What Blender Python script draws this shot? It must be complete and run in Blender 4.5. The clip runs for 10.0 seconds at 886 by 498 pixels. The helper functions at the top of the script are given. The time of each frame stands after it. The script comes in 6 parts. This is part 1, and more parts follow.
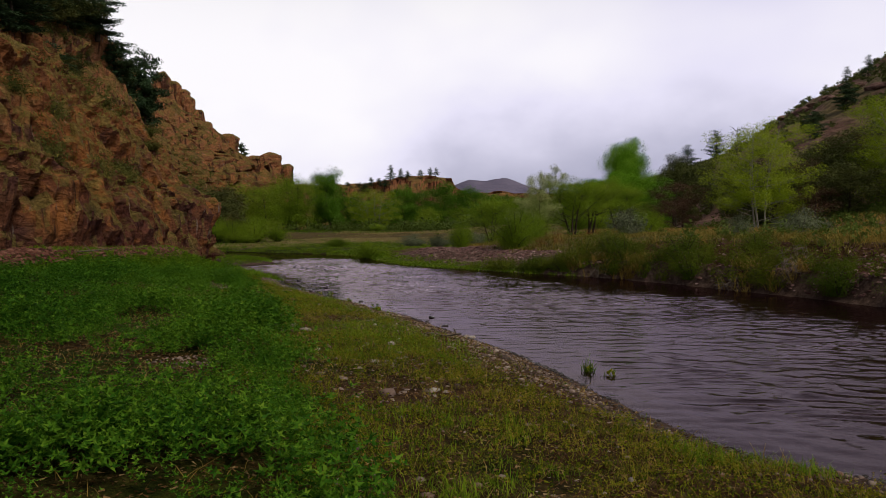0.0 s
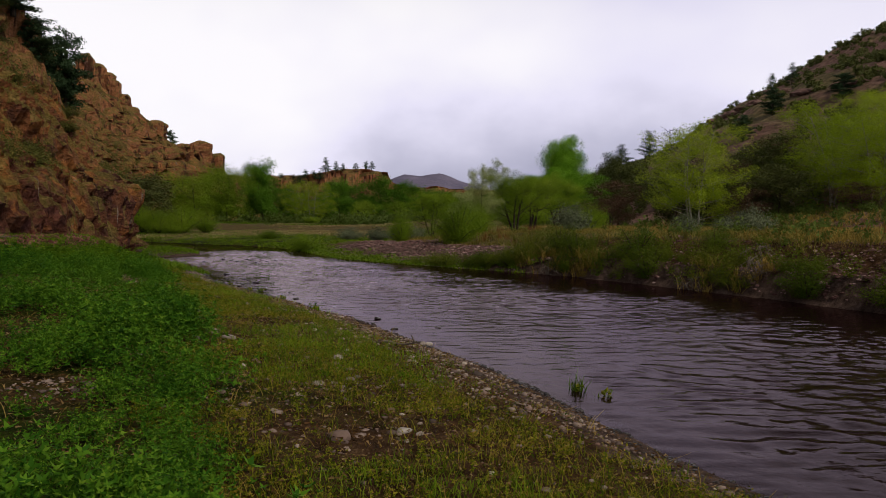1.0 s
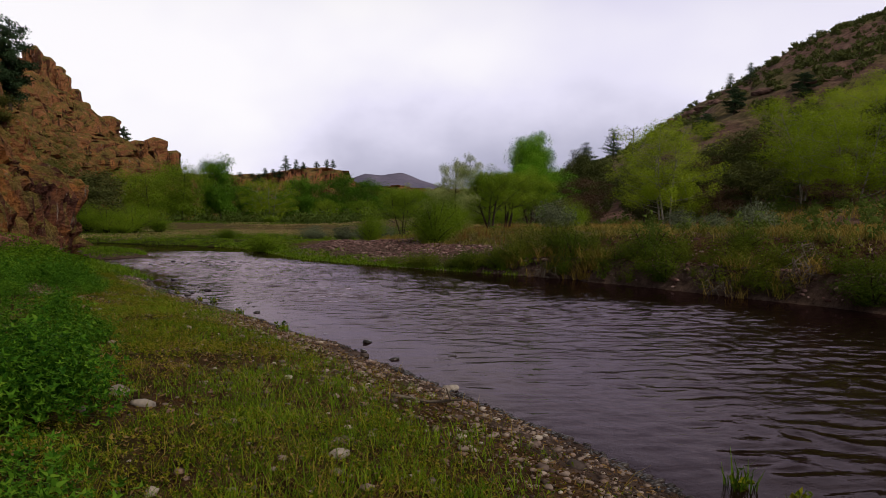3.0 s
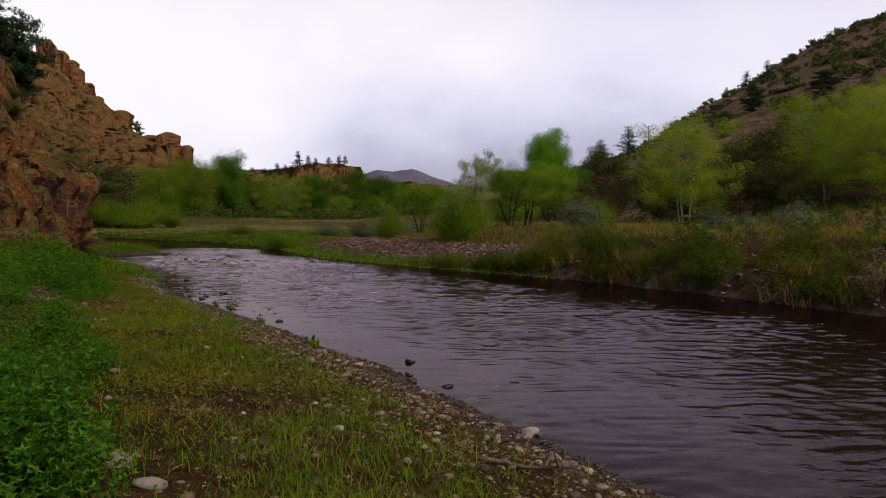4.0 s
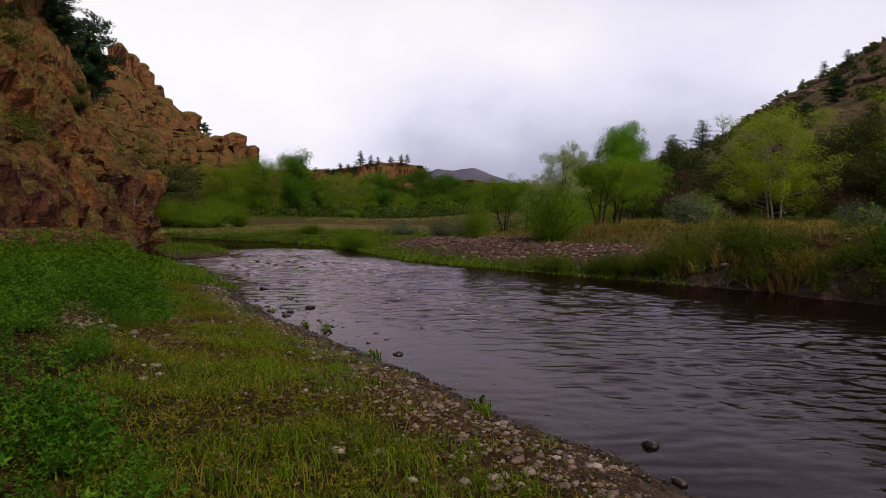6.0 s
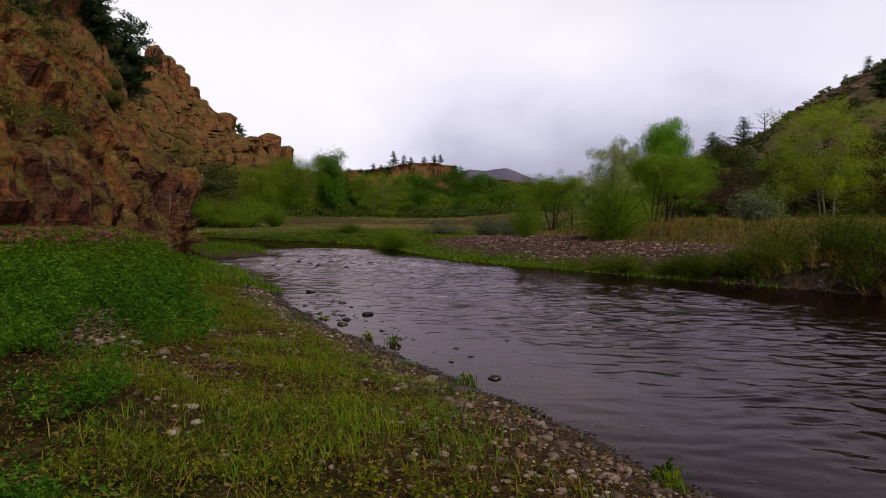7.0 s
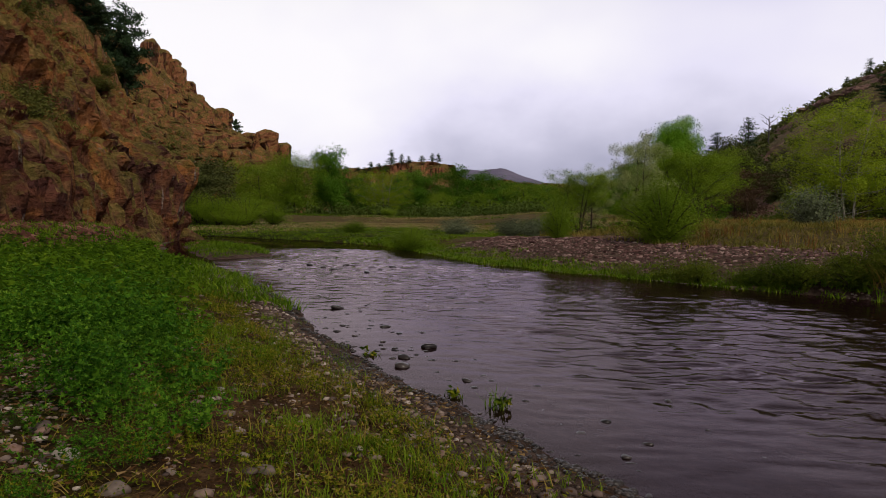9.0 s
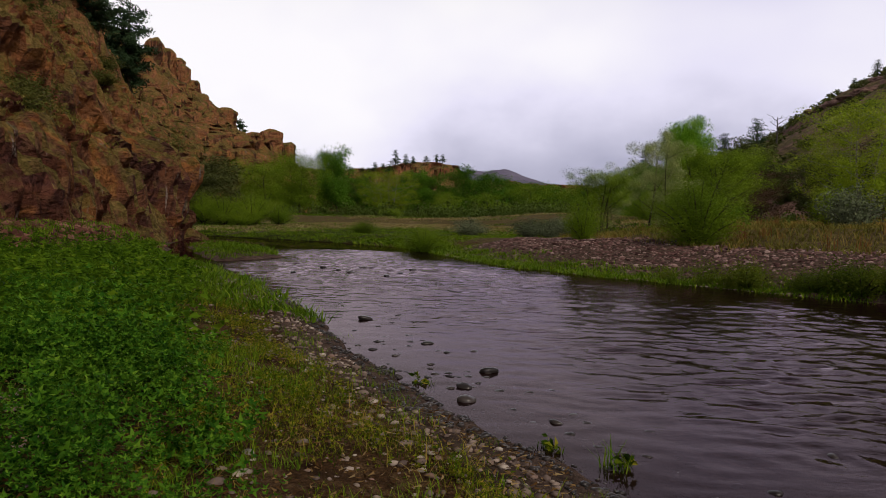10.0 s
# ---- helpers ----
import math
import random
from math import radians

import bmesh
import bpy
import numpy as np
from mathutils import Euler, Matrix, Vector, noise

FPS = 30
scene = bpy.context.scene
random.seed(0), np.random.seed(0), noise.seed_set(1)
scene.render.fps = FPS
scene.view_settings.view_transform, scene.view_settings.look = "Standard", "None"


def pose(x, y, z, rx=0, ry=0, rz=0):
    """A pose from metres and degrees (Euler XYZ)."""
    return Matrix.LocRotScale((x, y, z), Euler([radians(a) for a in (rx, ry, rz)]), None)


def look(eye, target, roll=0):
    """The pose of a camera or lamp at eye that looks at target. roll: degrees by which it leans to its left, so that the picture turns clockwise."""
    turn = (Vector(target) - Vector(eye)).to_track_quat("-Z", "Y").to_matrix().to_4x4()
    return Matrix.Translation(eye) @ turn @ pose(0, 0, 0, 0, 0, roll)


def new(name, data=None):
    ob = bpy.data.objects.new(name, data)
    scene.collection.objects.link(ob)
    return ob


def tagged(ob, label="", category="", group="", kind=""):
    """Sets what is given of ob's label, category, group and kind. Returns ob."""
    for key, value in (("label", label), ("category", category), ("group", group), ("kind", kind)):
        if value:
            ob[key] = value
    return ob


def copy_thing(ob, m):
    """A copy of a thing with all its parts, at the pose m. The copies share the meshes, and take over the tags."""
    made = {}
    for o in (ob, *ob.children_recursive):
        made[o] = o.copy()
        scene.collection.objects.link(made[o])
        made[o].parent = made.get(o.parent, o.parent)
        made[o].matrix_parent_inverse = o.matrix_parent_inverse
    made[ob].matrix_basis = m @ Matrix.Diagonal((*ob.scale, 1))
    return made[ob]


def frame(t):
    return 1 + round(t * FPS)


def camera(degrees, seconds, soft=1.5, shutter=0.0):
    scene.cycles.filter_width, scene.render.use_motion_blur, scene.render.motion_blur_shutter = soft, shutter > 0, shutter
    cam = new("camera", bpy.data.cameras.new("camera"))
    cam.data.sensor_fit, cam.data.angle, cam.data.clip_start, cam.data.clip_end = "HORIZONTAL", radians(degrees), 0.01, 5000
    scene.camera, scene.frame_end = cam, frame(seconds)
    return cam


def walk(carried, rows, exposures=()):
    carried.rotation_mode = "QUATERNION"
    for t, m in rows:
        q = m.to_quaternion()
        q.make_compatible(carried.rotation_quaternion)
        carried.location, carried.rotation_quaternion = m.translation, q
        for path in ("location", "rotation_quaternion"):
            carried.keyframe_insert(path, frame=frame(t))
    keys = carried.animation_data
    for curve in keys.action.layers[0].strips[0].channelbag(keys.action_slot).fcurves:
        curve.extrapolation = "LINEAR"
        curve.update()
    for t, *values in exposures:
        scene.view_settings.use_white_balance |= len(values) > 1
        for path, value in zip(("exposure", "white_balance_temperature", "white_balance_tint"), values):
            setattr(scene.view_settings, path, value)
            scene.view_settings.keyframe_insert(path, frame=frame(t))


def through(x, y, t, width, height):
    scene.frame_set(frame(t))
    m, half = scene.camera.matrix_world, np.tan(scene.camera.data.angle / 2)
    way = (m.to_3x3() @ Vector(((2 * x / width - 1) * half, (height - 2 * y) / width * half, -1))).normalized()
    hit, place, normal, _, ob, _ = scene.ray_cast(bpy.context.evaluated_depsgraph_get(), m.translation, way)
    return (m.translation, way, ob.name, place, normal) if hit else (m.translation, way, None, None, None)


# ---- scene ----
cam = camera(60.0, 10.0, soft=0.8)
PATH = [
    (0, (1.927, 1.971, 1.589), (2.052, 3.967, 1.541), -0.1),
    (0.5, (1.869, 2.785, 1.555), (2.114, 4.769, 1.504), 0.9),
    (1, (1.797, 3.64, 1.507), (2.092, 5.618, 1.447), 0.9),
    (1.5, (1.793, 4.416, 1.469), (2.107, 6.39, 1.407), 1.0),
    (2, (1.742, 5.224, 1.471), (2.121, 7.187, 1.408), 1.4),
    (2.5, (1.708, 5.982, 1.463), (2.093, 7.943, 1.399), 1.3),
    (2.7, (1.69, 6.299, 1.408), (2.083, 8.26, 1.352), 0.7),
    (3.8, (1.488, 7.642, 1.474), (1.885, 9.601, 1.396), 1.2),
    (4, (1.435, 7.994, 1.469), (1.802, 9.958, 1.4), 1.2),
    (4.5, (1.287, 8.84, 1.431), (1.634, 10.809, 1.364), 1.4),
    (5, (1.113, 9.613, 1.382), (1.401, 11.591, 1.313), 1.3),
    (5.2, (1.008, 9.894, 1.369), (1.293, 11.873, 1.309), 1.2),
    (6.3, (0.657, 11.873, 1.4), (0.851, 13.862, 1.322), 1.0),
    (6.5, (0.554, 12.217, 1.325), (0.746, 14.207, 1.253), 1.1),
    (7, (0.326, 13.037, 1.283), (0.455, 15.031, 1.208), 0.8),
    (7.5, (0.09, 13.808, 1.252), (0.194, 15.804, 1.18), 0.6),
    (8, (-0.085, 14.537, 1.255), (0.02, 16.533, 1.181), 0.5),
    (8.5, (-0.256, 15.29, 1.243), (-0.135, 17.285, 1.166), 1.0),
    (9, (-0.412, 16.012, 1.234), (-0.271, 18.006, 1.158), 1.3),
    (9.5, (-0.623, 16.696, 1.214), (-0.483, 18.69, 1.141), 1.7),
    (10, (-0.8, 17.342, 1.195), (-0.667, 19.337, 1.121), 1.5),
]
walk(cam, [(t, look(eye, target, roll)) for t, eye, target, roll in PATH])


# ---- light ----
def make_world():
    w = bpy.data.worlds.new("overcast_sky")
    scene.world = w
    w.use_nodes = True
    nt = w.node_tree
    nt.nodes.clear()
    N, L = nt.nodes.new, nt.links.new
    out = N("ShaderNodeOutputWorld")
    add = N("ShaderNodeAddShader")
    sky = N("ShaderNodeTexSky")
    sky.sky_type, sky.sun_disc = "NISHITA", False
    sky.sun_elevation, sky.sun_rotation = radians(46), radians(153)
    b1 = N("ShaderNodeBackground")
    b1.inputs["Strength"].default_value = 0.005
    L(sky.outputs[0], b1.inputs["Color"])
    # the cloud deck: soft grey folds over white
    tc = N("ShaderNodeTexCoord")
    mp = N("ShaderNodeMapping")
    mp.inputs["Scale"].default_value = (1.0, 0.6, 1.5)
    mp.inputs["Location"].default_value = (0.35, 0.1, 0.0)
    L(tc.outputs["Generated"], mp.inputs["Vector"])
    n1 = N("ShaderNodeTexNoise")
    n1.inputs["Scale"].default_value, n1.inputs["Detail"].default_value = 1.9, 4
    n1.inputs["Roughness"].default_value = 0.5
    n1.inputs["Distortion"].default_value = 0.15
    L(mp.outputs[0], n1.inputs["Vector"])
    # a darker rain cloud lies wide and low over the valley's end
    def calc(op, a, b):
        n = N("ShaderNodeMath")
        n.operation = op
        for k, v in enumerate((a, b)):
            if isinstance(v, float):
                n.inputs[k].default_value = v
            else:
                L(v, n.inputs[k])
        return n.outputs[0]

    xyz = N("ShaderNodeSeparateXYZ")
    L(tc.outputs["Generated"], xyz.inputs[0])
    a = calc("DIVIDE", calc("SUBTRACT", xyz.outputs["X"], 0.25), 0.30)
    b = calc("DIVIDE", calc("SUBTRACT", xyz.outputs["Z"], 0.05), 0.13)
    n2 = N("ShaderNodeTexNoise")
    n2.inputs["Scale"].default_value, n2.inputs["Detail"].default_value = 5.0, 5
    L(mp.outputs[0], n2.inputs["Vector"])
    r2 = calc("ADD", calc("ADD", calc("MULTIPLY", a, a), calc("MULTIPLY", b, b)), calc("MULTIPLY", calc("SUBTRACT", n2.outputs["Fac"], 0.5), 2.2))
    lobe = N("ShaderNodeMapRange")
    lobe.interpolation_type = "SMOOTHSTEP"
    lobe.inputs["From Min"].default_value, lobe.inputs["From Max"].default_value = 1.6, -0.2
    lobe.inputs["To Min"].default_value, lobe.inputs["To Max"].default_value = 0.0, 0.42
    L(r2, lobe.inputs["Value"])
    sub = N("ShaderNodeMath")
    sub.operation = "SUBTRACT"
    L(n1.outputs["Fac"], sub.inputs[0])
    L(lobe.outputs["Result"], sub.inputs[1])
    ramp = N("ShaderNodeValToRGB")
    e = ramp.color_ramp.elements
    e[0].position, e[0].color = 0.02, (0.42, 0.41, 0.55, 1)
    e[1].position, e[1].color = 0.64, (1.0, 0.968, 1.0, 1)
    m = e.new(0.38)
    m.color = (0.81, 0.775, 0.94, 1)
    L(sub.outputs[0], ramp.inputs["Fac"])
    # the sky is dimmed overhead, out of view, to darken the ground
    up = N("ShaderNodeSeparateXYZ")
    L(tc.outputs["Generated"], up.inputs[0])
    overhead_dim = N("ShaderNodeMapRange")
    overhead_dim.interpolation_type = "SMOOTHSTEP"
    overhead_dim.inputs["From Min"].default_value, overhead_dim.inputs["From Max"].default_value = 0.21, 0.67
    overhead_dim.inputs["To Min"].default_value, overhead_dim.inputs["To Max"].default_value = 0.97, 0.03
    L(up.outputs["Z"], overhead_dim.inputs["Value"])
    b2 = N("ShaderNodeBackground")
    L(overhead_dim.outputs["Result"], b2.inputs["Strength"])
    L(ramp.outputs["Color"], b2.inputs["Color"])
    L(b1.outputs[0], add.inputs[0])
    L(b2.outputs[0], add.inputs[1])
    L(add.outputs[0], out.inputs["Surface"])


make_world()
sun = new("sun", bpy.data.lights.new("sun", "SUN"))
sun.data.energy, sun.data.angle, sun.data.color = 1.7, radians(14), (1.0, 0.89, 0.74)
sun.matrix_world = look((0, 0, 60), (-27, 52, 0))
scene.view_settings.exposure = 0.0


# ---- materials ----
class Mat:
    def __init__(self, name):
        self.m = bpy.data.materials.new(name)
        self.m.use_nodes = True
        self.nt = self.m.node_tree
        self.nt.nodes.clear()
        self.out = self.N("ShaderNodeOutputMaterial")

    def N(self, kind, **sets):
        n = self.nt.nodes.new(kind)
        for k, v in sets.items():
            n.inputs[k.replace("_", " ")].default_value = v
        return n

    def L(self, a, b):
        self.nt.links.new(a, b)

    def pos(self, scale=(1, 1, 1)):
        g = self.N("ShaderNodeNewGeometry")
        mp = self.N("ShaderNodeMapping")
        mp.inputs["Scale"].default_value = scale
        self.L(g.outputs["Position"], mp.inputs["Vector"])
        return mp.outputs[0]

    def noise(self, vec, scale, detail=4, rough=0.55, dist=0.0):
        n = self.N("ShaderNodeTexNoise", Scale=scale, Detail=detail, Roughness=rough, Distortion=dist)
        self.L(vec, n.inputs["Vector"])
        return n.outputs["Fac"]

    def ramp(self, fac, stops):
        r = self.N("ShaderNodeValToRGB")
        e = r.color_ramp.elements
        e[0].position, e[0].color = stops[0][0], (*stops[0][1], 1)
        e[1].position, e[1].color = stops[-1][0], (*stops[-1][1], 1)
        for p, c in stops[1:-1]:
            e.new(p).color = (*c, 1)
        self.L(fac, r.inputs["Fac"])
        return r.outputs["Color"]

    def grey(self, fac, a, b):
        r = self.N("ShaderNodeMapRange")
        r.interpolation_type = "SMOOTHSTEP"
        r.inputs["From Min"].default_value, r.inputs["From Max"].default_value = a, b
        self.L(fac, r.inputs["Value"])
        return r.outputs["Result"]

    def math(self, op, a, b):
        n = self.N("ShaderNodeMath")
        n.operation = op
        for i, v in enumerate((a, b)):
            if isinstance(v, (int, float)):
                n.inputs[i].default_value = v
            else:
                self.L(v, n.inputs[i])
        return n.outputs[0]

    def mix(self, fac, a, b, mode="MIX"):
        n = self.N("ShaderNodeMix")
        n.data_type, n.blend_type = "RGBA", mode
        for sock, v in ((n.inputs[0], fac), (n.inputs[6], a), (n.inputs[7], b)):
            if isinstance(v, (int, float)):
                sock.default_value = v
            elif isinstance(v, tuple):
                sock.default_value = (*v, 1)
            else:
                self.L(v, sock)
        return n.outputs[2]

    def bump(self, height, strength, distance, under=None):
        b = self.N("ShaderNodeBump", Strength=strength, Distance=distance)
        self.L(height, b.inputs["Height"])
        if under is not None:
            self.L(under, b.inputs["Normal"])
        return b.outputs["Normal"]

    def done(self, colour, rough=0.9, normal=None, spec=0.3):
        p = self.N("ShaderNodeBsdfPrincipled")
        p.inputs["Specular IOR Level"].default_value = spec
        for key, v in (("Base Color", colour), ("Roughness", rough), ("Normal", normal)):
            if v is None:
                continue
            if isinstance(v, (int, float)):
                p.inputs[key].default_value = v
            elif isinstance(v, tuple):
                p.inputs[key].default_value = (*v, 1)
            else:
                self.L(v, p.inputs[key])
        self.L(p.outputs[0], self.out.inputs["Surface"])
        return self.m


def leaf_material(name, stops, through=0.35, gloss=0.0, far=0.15, own=0.22):
    """Leaves, each one its own shade; light comes through them."""
    m = Mat(name)
    g = m.N("ShaderNodeNewGeometry")
    o = m.N("ShaderNodeObjectInfo")
    patch = m.noise(m.pos(), far * 4, 2)
    r = m.math("MULTIPLY", g.outputs["Random Per Island"], own)
    r = m.math("ADD", r, m.math("MULTIPLY", patch, 1.0 - own))
    r = m.math("ADD", r, m.math("MULTIPLY", m.math("SUBTRACT", o.outputs["Random"], 0.5), 0.25))
    col = m.ramp(r, stops)
    d = m.N("ShaderNodeBsdfPrincipled", Roughness=0.6)
    d.inputs["Specular IOR Level"].default_value = 0.06 + gloss
    m.L(col, d.inputs["Base Color"])
    t = m.N("ShaderNodeBsdfTranslucent")
    m.L(col, t.inputs["Color"])
    x = m.N("ShaderNodeMixShader", Fac=through)
    m.L(d.outputs[0], x.inputs[1])
    m.L(t.outputs[0], x.inputs[2])
    m.L(x.outputs[0], m.out.inputs["Surface"])
    return m.m


def rock_material(name, tint=(1, 1, 1), grass=0.75):
    m = Mat(name)
    p = m.pos()
    big = m.noise(p, 0.13, 4, 0.6, 0.4)
    mid = m.noise(m.pos((1, 1, 2.4)), 0.7, 6, 0.65, 0.6)
    fine = m.noise(p, 5.0, 5, 0.7)
    streak = m.noise(m.pos((1.5, 1.5, 0.35)), 1.1, 5, 0.6, 0.8)
    c = m.ramp(mid, [(0.30, (0.036, 0.016, 0.012)), (0.40, (0.135, 0.056, 0.032)), (0.52, (0.27, 0.122, 0.060)), (0.66, (0.44, 0.27, 0.15))])
    warm = m.ramp(big, [(0.32, (0.10, 0.046, 0.040)), (0.46, (0.25, 0.098, 0.042)), (0.56, (0.36, 0.18, 0.070)), (0.7, (0.33, 0.23, 0.13))])
    c = m.mix(0.42, c, warm)
    patch = m.noise(m.pos((1, 1, 1.3)), 0.33, 5, 0.65, 0.5)
    c = m.mix(m.math("MULTIPLY", m.grey(patch, 0.51, 0.59), 0.8), c, (0.46, 0.215, 0.062))
    c = m.mix(m.math("MULTIPLY", m.grey(patch, 0.48, 0.40), 0.75), c, (0.085, 0.050, 0.048))
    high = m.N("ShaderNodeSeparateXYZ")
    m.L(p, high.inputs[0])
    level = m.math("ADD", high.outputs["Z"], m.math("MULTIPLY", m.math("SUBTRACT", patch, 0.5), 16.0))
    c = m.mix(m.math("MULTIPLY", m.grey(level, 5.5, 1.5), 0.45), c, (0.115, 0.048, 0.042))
    c = m.mix(m.math("MULTIPLY", m.math("MULTIPLY", m.grey(level, 3.0, 6.5), m.grey(level, 15.0, 10.0)), 0.32), c, (0.42, 0.18, 0.062))
    c = m.mix(m.math("MULTIPLY", m.grey(level, 10.0, 20.0), 0.7), c, (0.47, 0.235, 0.11))
    # shade of upright clefts, put into the upper rock's colour for relief
    cleft_shade = m.noise(m.pos((1.0, 1.0, 0.10)), 0.55, 5, 0.6, 0.3)
    c = m.mix(m.math("MULTIPLY", m.math("MULTIPLY", m.grey(cleft_shade, 0.50, 0.42), m.grey(level, 6.0, 12.0)), 0.9), c, (0.070, 0.034, 0.024))
    c = m.mix(m.grey(streak, 0.61, 0.70), c, (0.36, 0.31, 0.25))
    c = m.mix(m.math("MULTIPLY", m.grey(streak, 0.44, 0.30), 0.8), c, (0.05, 0.028, 0.026))
    c = m.mix(0.5, c, m.ramp(fine, [(0.3, (0.22, 0.22, 0.22)), (0.7, (0.84, 0.84, 0.84))]), "OVERLAY")
    c = m.mix(1.0, c, tint, "MULTIPLY")
    g = m.N("ShaderNodeNewGeometry")
    z = m.N("ShaderNodeSeparateXYZ")
    m.L(g.outputs["Normal"], z.inputs[0])
    turf = m.noise(p, 0.9, 5, 0.7)
    cover = m.math("MULTIPLY", m.grey(z.outputs["Z"], 0.12, 0.42), m.grey(turf, 0.38, 0.52))
    dry = m.ramp(fine, [(0.3, (0.065, 0.062, 0.014)), (0.52, (0.185, 0.150, 0.040)), (0.72, (0.34, 0.26, 0.095))])
    c = m.mix(m.math("MULTIPLY", cover, grass), c, dry)
    cr = m.N("ShaderNodeTexVoronoi", Scale=1.3)
    cr.feature = "DISTANCE_TO_EDGE"
    wv = m.N("ShaderNodeVectorMath")
    wv.operation = "ADD"
    nz = m.N("ShaderNodeTexNoise", Scale=0.8, Detail=3)
    m.L(p, nz.inputs["Vector"])
    m.L(m.pos((1.0, 1.0, 1.6)), wv.inputs[0])
    m.L(nz.outputs["Color"], wv.inputs[1])
    m.L(wv.outputs[0], cr.inputs["Vector"])
    n = m.bump(m.grey(cr.outputs["Distance"], 0.0, 0.12), 0.6, 0.25)
    n = m.bump(mid, 1.0, 0.8, n)
    n = m.bump(fine, 1.0, 0.09, n)
    return m.done(c, 0.95, n, 0.06)


def ground_material():
    m = Mat("riverside_soil")
    p = m.pos()
    a = m.N("ShaderNodeAttribute")
    a.attribute_name = "zone"
    z = m.N("ShaderNodeSeparateColor")
    m.L(a.outputs["Color"], z.inputs[0])
    n1, n2, n3 = m.noise(p, 0.8, 5, 0.6), m.noise(p, 6, 5, 0.65), m.noise(p, 40, 3, 0.6)
    soil = m.ramp(n2, [(0.3, (0.024, 0.012, 0.006)), (0.5, (0.078, 0.041, 0.019)), (0.72, (0.17, 0.105, 0.052))])
    green = m.ramp(n2, [(0.3, (0.009, 0.016, 0.003)), (0.5, (0.030, 0.042, 0.006)), (0.72, (0.085, 0.085, 0.013))])
    dry = m.ramp(n2, [(0.3, (0.048, 0.034, 0.014)), (0.5, (0.110, 0.084, 0.034)), (0.72, (0.20, 0.150, 0.064))])
    mud = m.ramp(n2, [(0.3, (0.042, 0.027, 0.021)), (0.55, (0.115, 0.077, 0.062)), (0.75, (0.22, 0.158, 0.130))])
    blur = m.math("SUBTRACT", n1, 0.5)
    grain = m.noise(p, 90, 4, 0.7)
    c = m.mix(m.grey(m.math("ADD", z.outputs["Red"], blur), 0.35, 0.65), soil, green)
    c = m.mix(m.grey(m.math("ADD", z.outputs["Green"], blur), 0.35, 0.65), c, dry)
    c = m.mix(m.grey(m.math("ADD", z.outputs["Blue"], blur), 0.4, 0.6), c, mud)
    c = m.mix(0.8, c, m.ramp(grain, [(0.32, (0.2, 0.2, 0.2)), (0.68, (0.8, 0.8, 0.8))]), "OVERLAY")
    n = m.bump(n2, 0.6, 0.08)
    n = m.bump(n3, 0.9, 0.03, n)
    n = m.bump(grain, 0.8, 0.012, n)
    return m.done(c, 0.95, n, 0.05)


def water_material():
    m = Mat("river_water")
    w1 = m.noise(m.pos((1.0, 1.7, 1)), 10.0, 2, 0.5, 0.5)
    w2 = m.noise(m.pos((1.0, 1.7, 1)), 19.0, 1, 0.5, 0.4)
    a = m.N("ShaderNodeAttribute")
    a.attribute_name = "run"
    amp = m.math("ADD", m.math("MULTIPLY", a.outputs["Fac"], 0.97), 0.03)
    h = m.math("MULTIPLY", m.math("ADD", w1, m.math("MULTIPLY", w2, 0.3)), amp)
    n = m.bump(h, 1.0, 0.003)
    body = m.N("ShaderNodeBsdfDiffuse")
    body.inputs["Color"].default_value = (0.020, 0.010, 0.009, 1)
    clear = m.N("ShaderNodeBsdfTransparent")
    clear.inputs["Color"].default_value = (0.52, 0.40, 0.36, 1)
    murk = m.N("ShaderNodeMixShader", Fac=0.42)
    m.L(body.outputs[0], murk.inputs[1])
    m.L(clear.outputs[0], murk.inputs[2])
    gl = m.N("ShaderNodeBsdfGlossy", Roughness=0.012)
    gl.inputs["Color"].default_value = (0.60, 0.50, 0.54, 1)
    m.L(n, gl.inputs["Normal"])
    fr = m.N("ShaderNodeFresnel", IOR=1.16)
    m.L(n, fr.inputs["Normal"])
    x = m.N("ShaderNodeMixShader")
    m.L(fr.outputs[0], x.inputs["Fac"])
    m.L(murk.outputs[0], x.inputs[1])
    m.L(gl.outputs[0], x.inputs[2])
    m.L(x.outputs[0], m.out.inputs["Surface"])
    return m.m


def stone_material(name, stops, rough=0.85, spec=0.15):
    m = Mat(name)
    g = m.N("ShaderNodeNewGeometry")
    o = m.N("ShaderNodeObjectInfo")
    p = m.pos()
    r = m.math("FRACT", m.math("ADD", g.outputs["Random Per Island"], o.outputs["Random"]), 0.0)
    c = m.ramp(r, stops)
    n = m.noise(p, 28, 4, 0.65)
    c = m.mix(0.55, c, m.ramp(n, [(0.3, (0.3, 0.3, 0.3)), (0.7, (0.75, 0.75, 0.75))]), "OVERLAY")
    return m.done(c, rough, m.bump(n, 0.4, 0.012), spec)


def bark_material(name, a, b):
    m = Mat(name)
    n = m.noise(m.pos((1, 1, 0.25)), 9, 5, 0.6)
    return m.done(m.ramp(n, [(0.35, a), (0.65, b)]), 0.9, m.bump(n, 0.7, 0.03), 0.2)


def far_material(name, stops, scale=0.02, bump=6.0):
    m = Mat(name)
    n = m.noise(m.pos((1, 1, 2)), scale, 6, 0.65)
    return m.done(m.ramp(n, stops), 0.95, m.bump(n, 0.6, bump), 0.1)


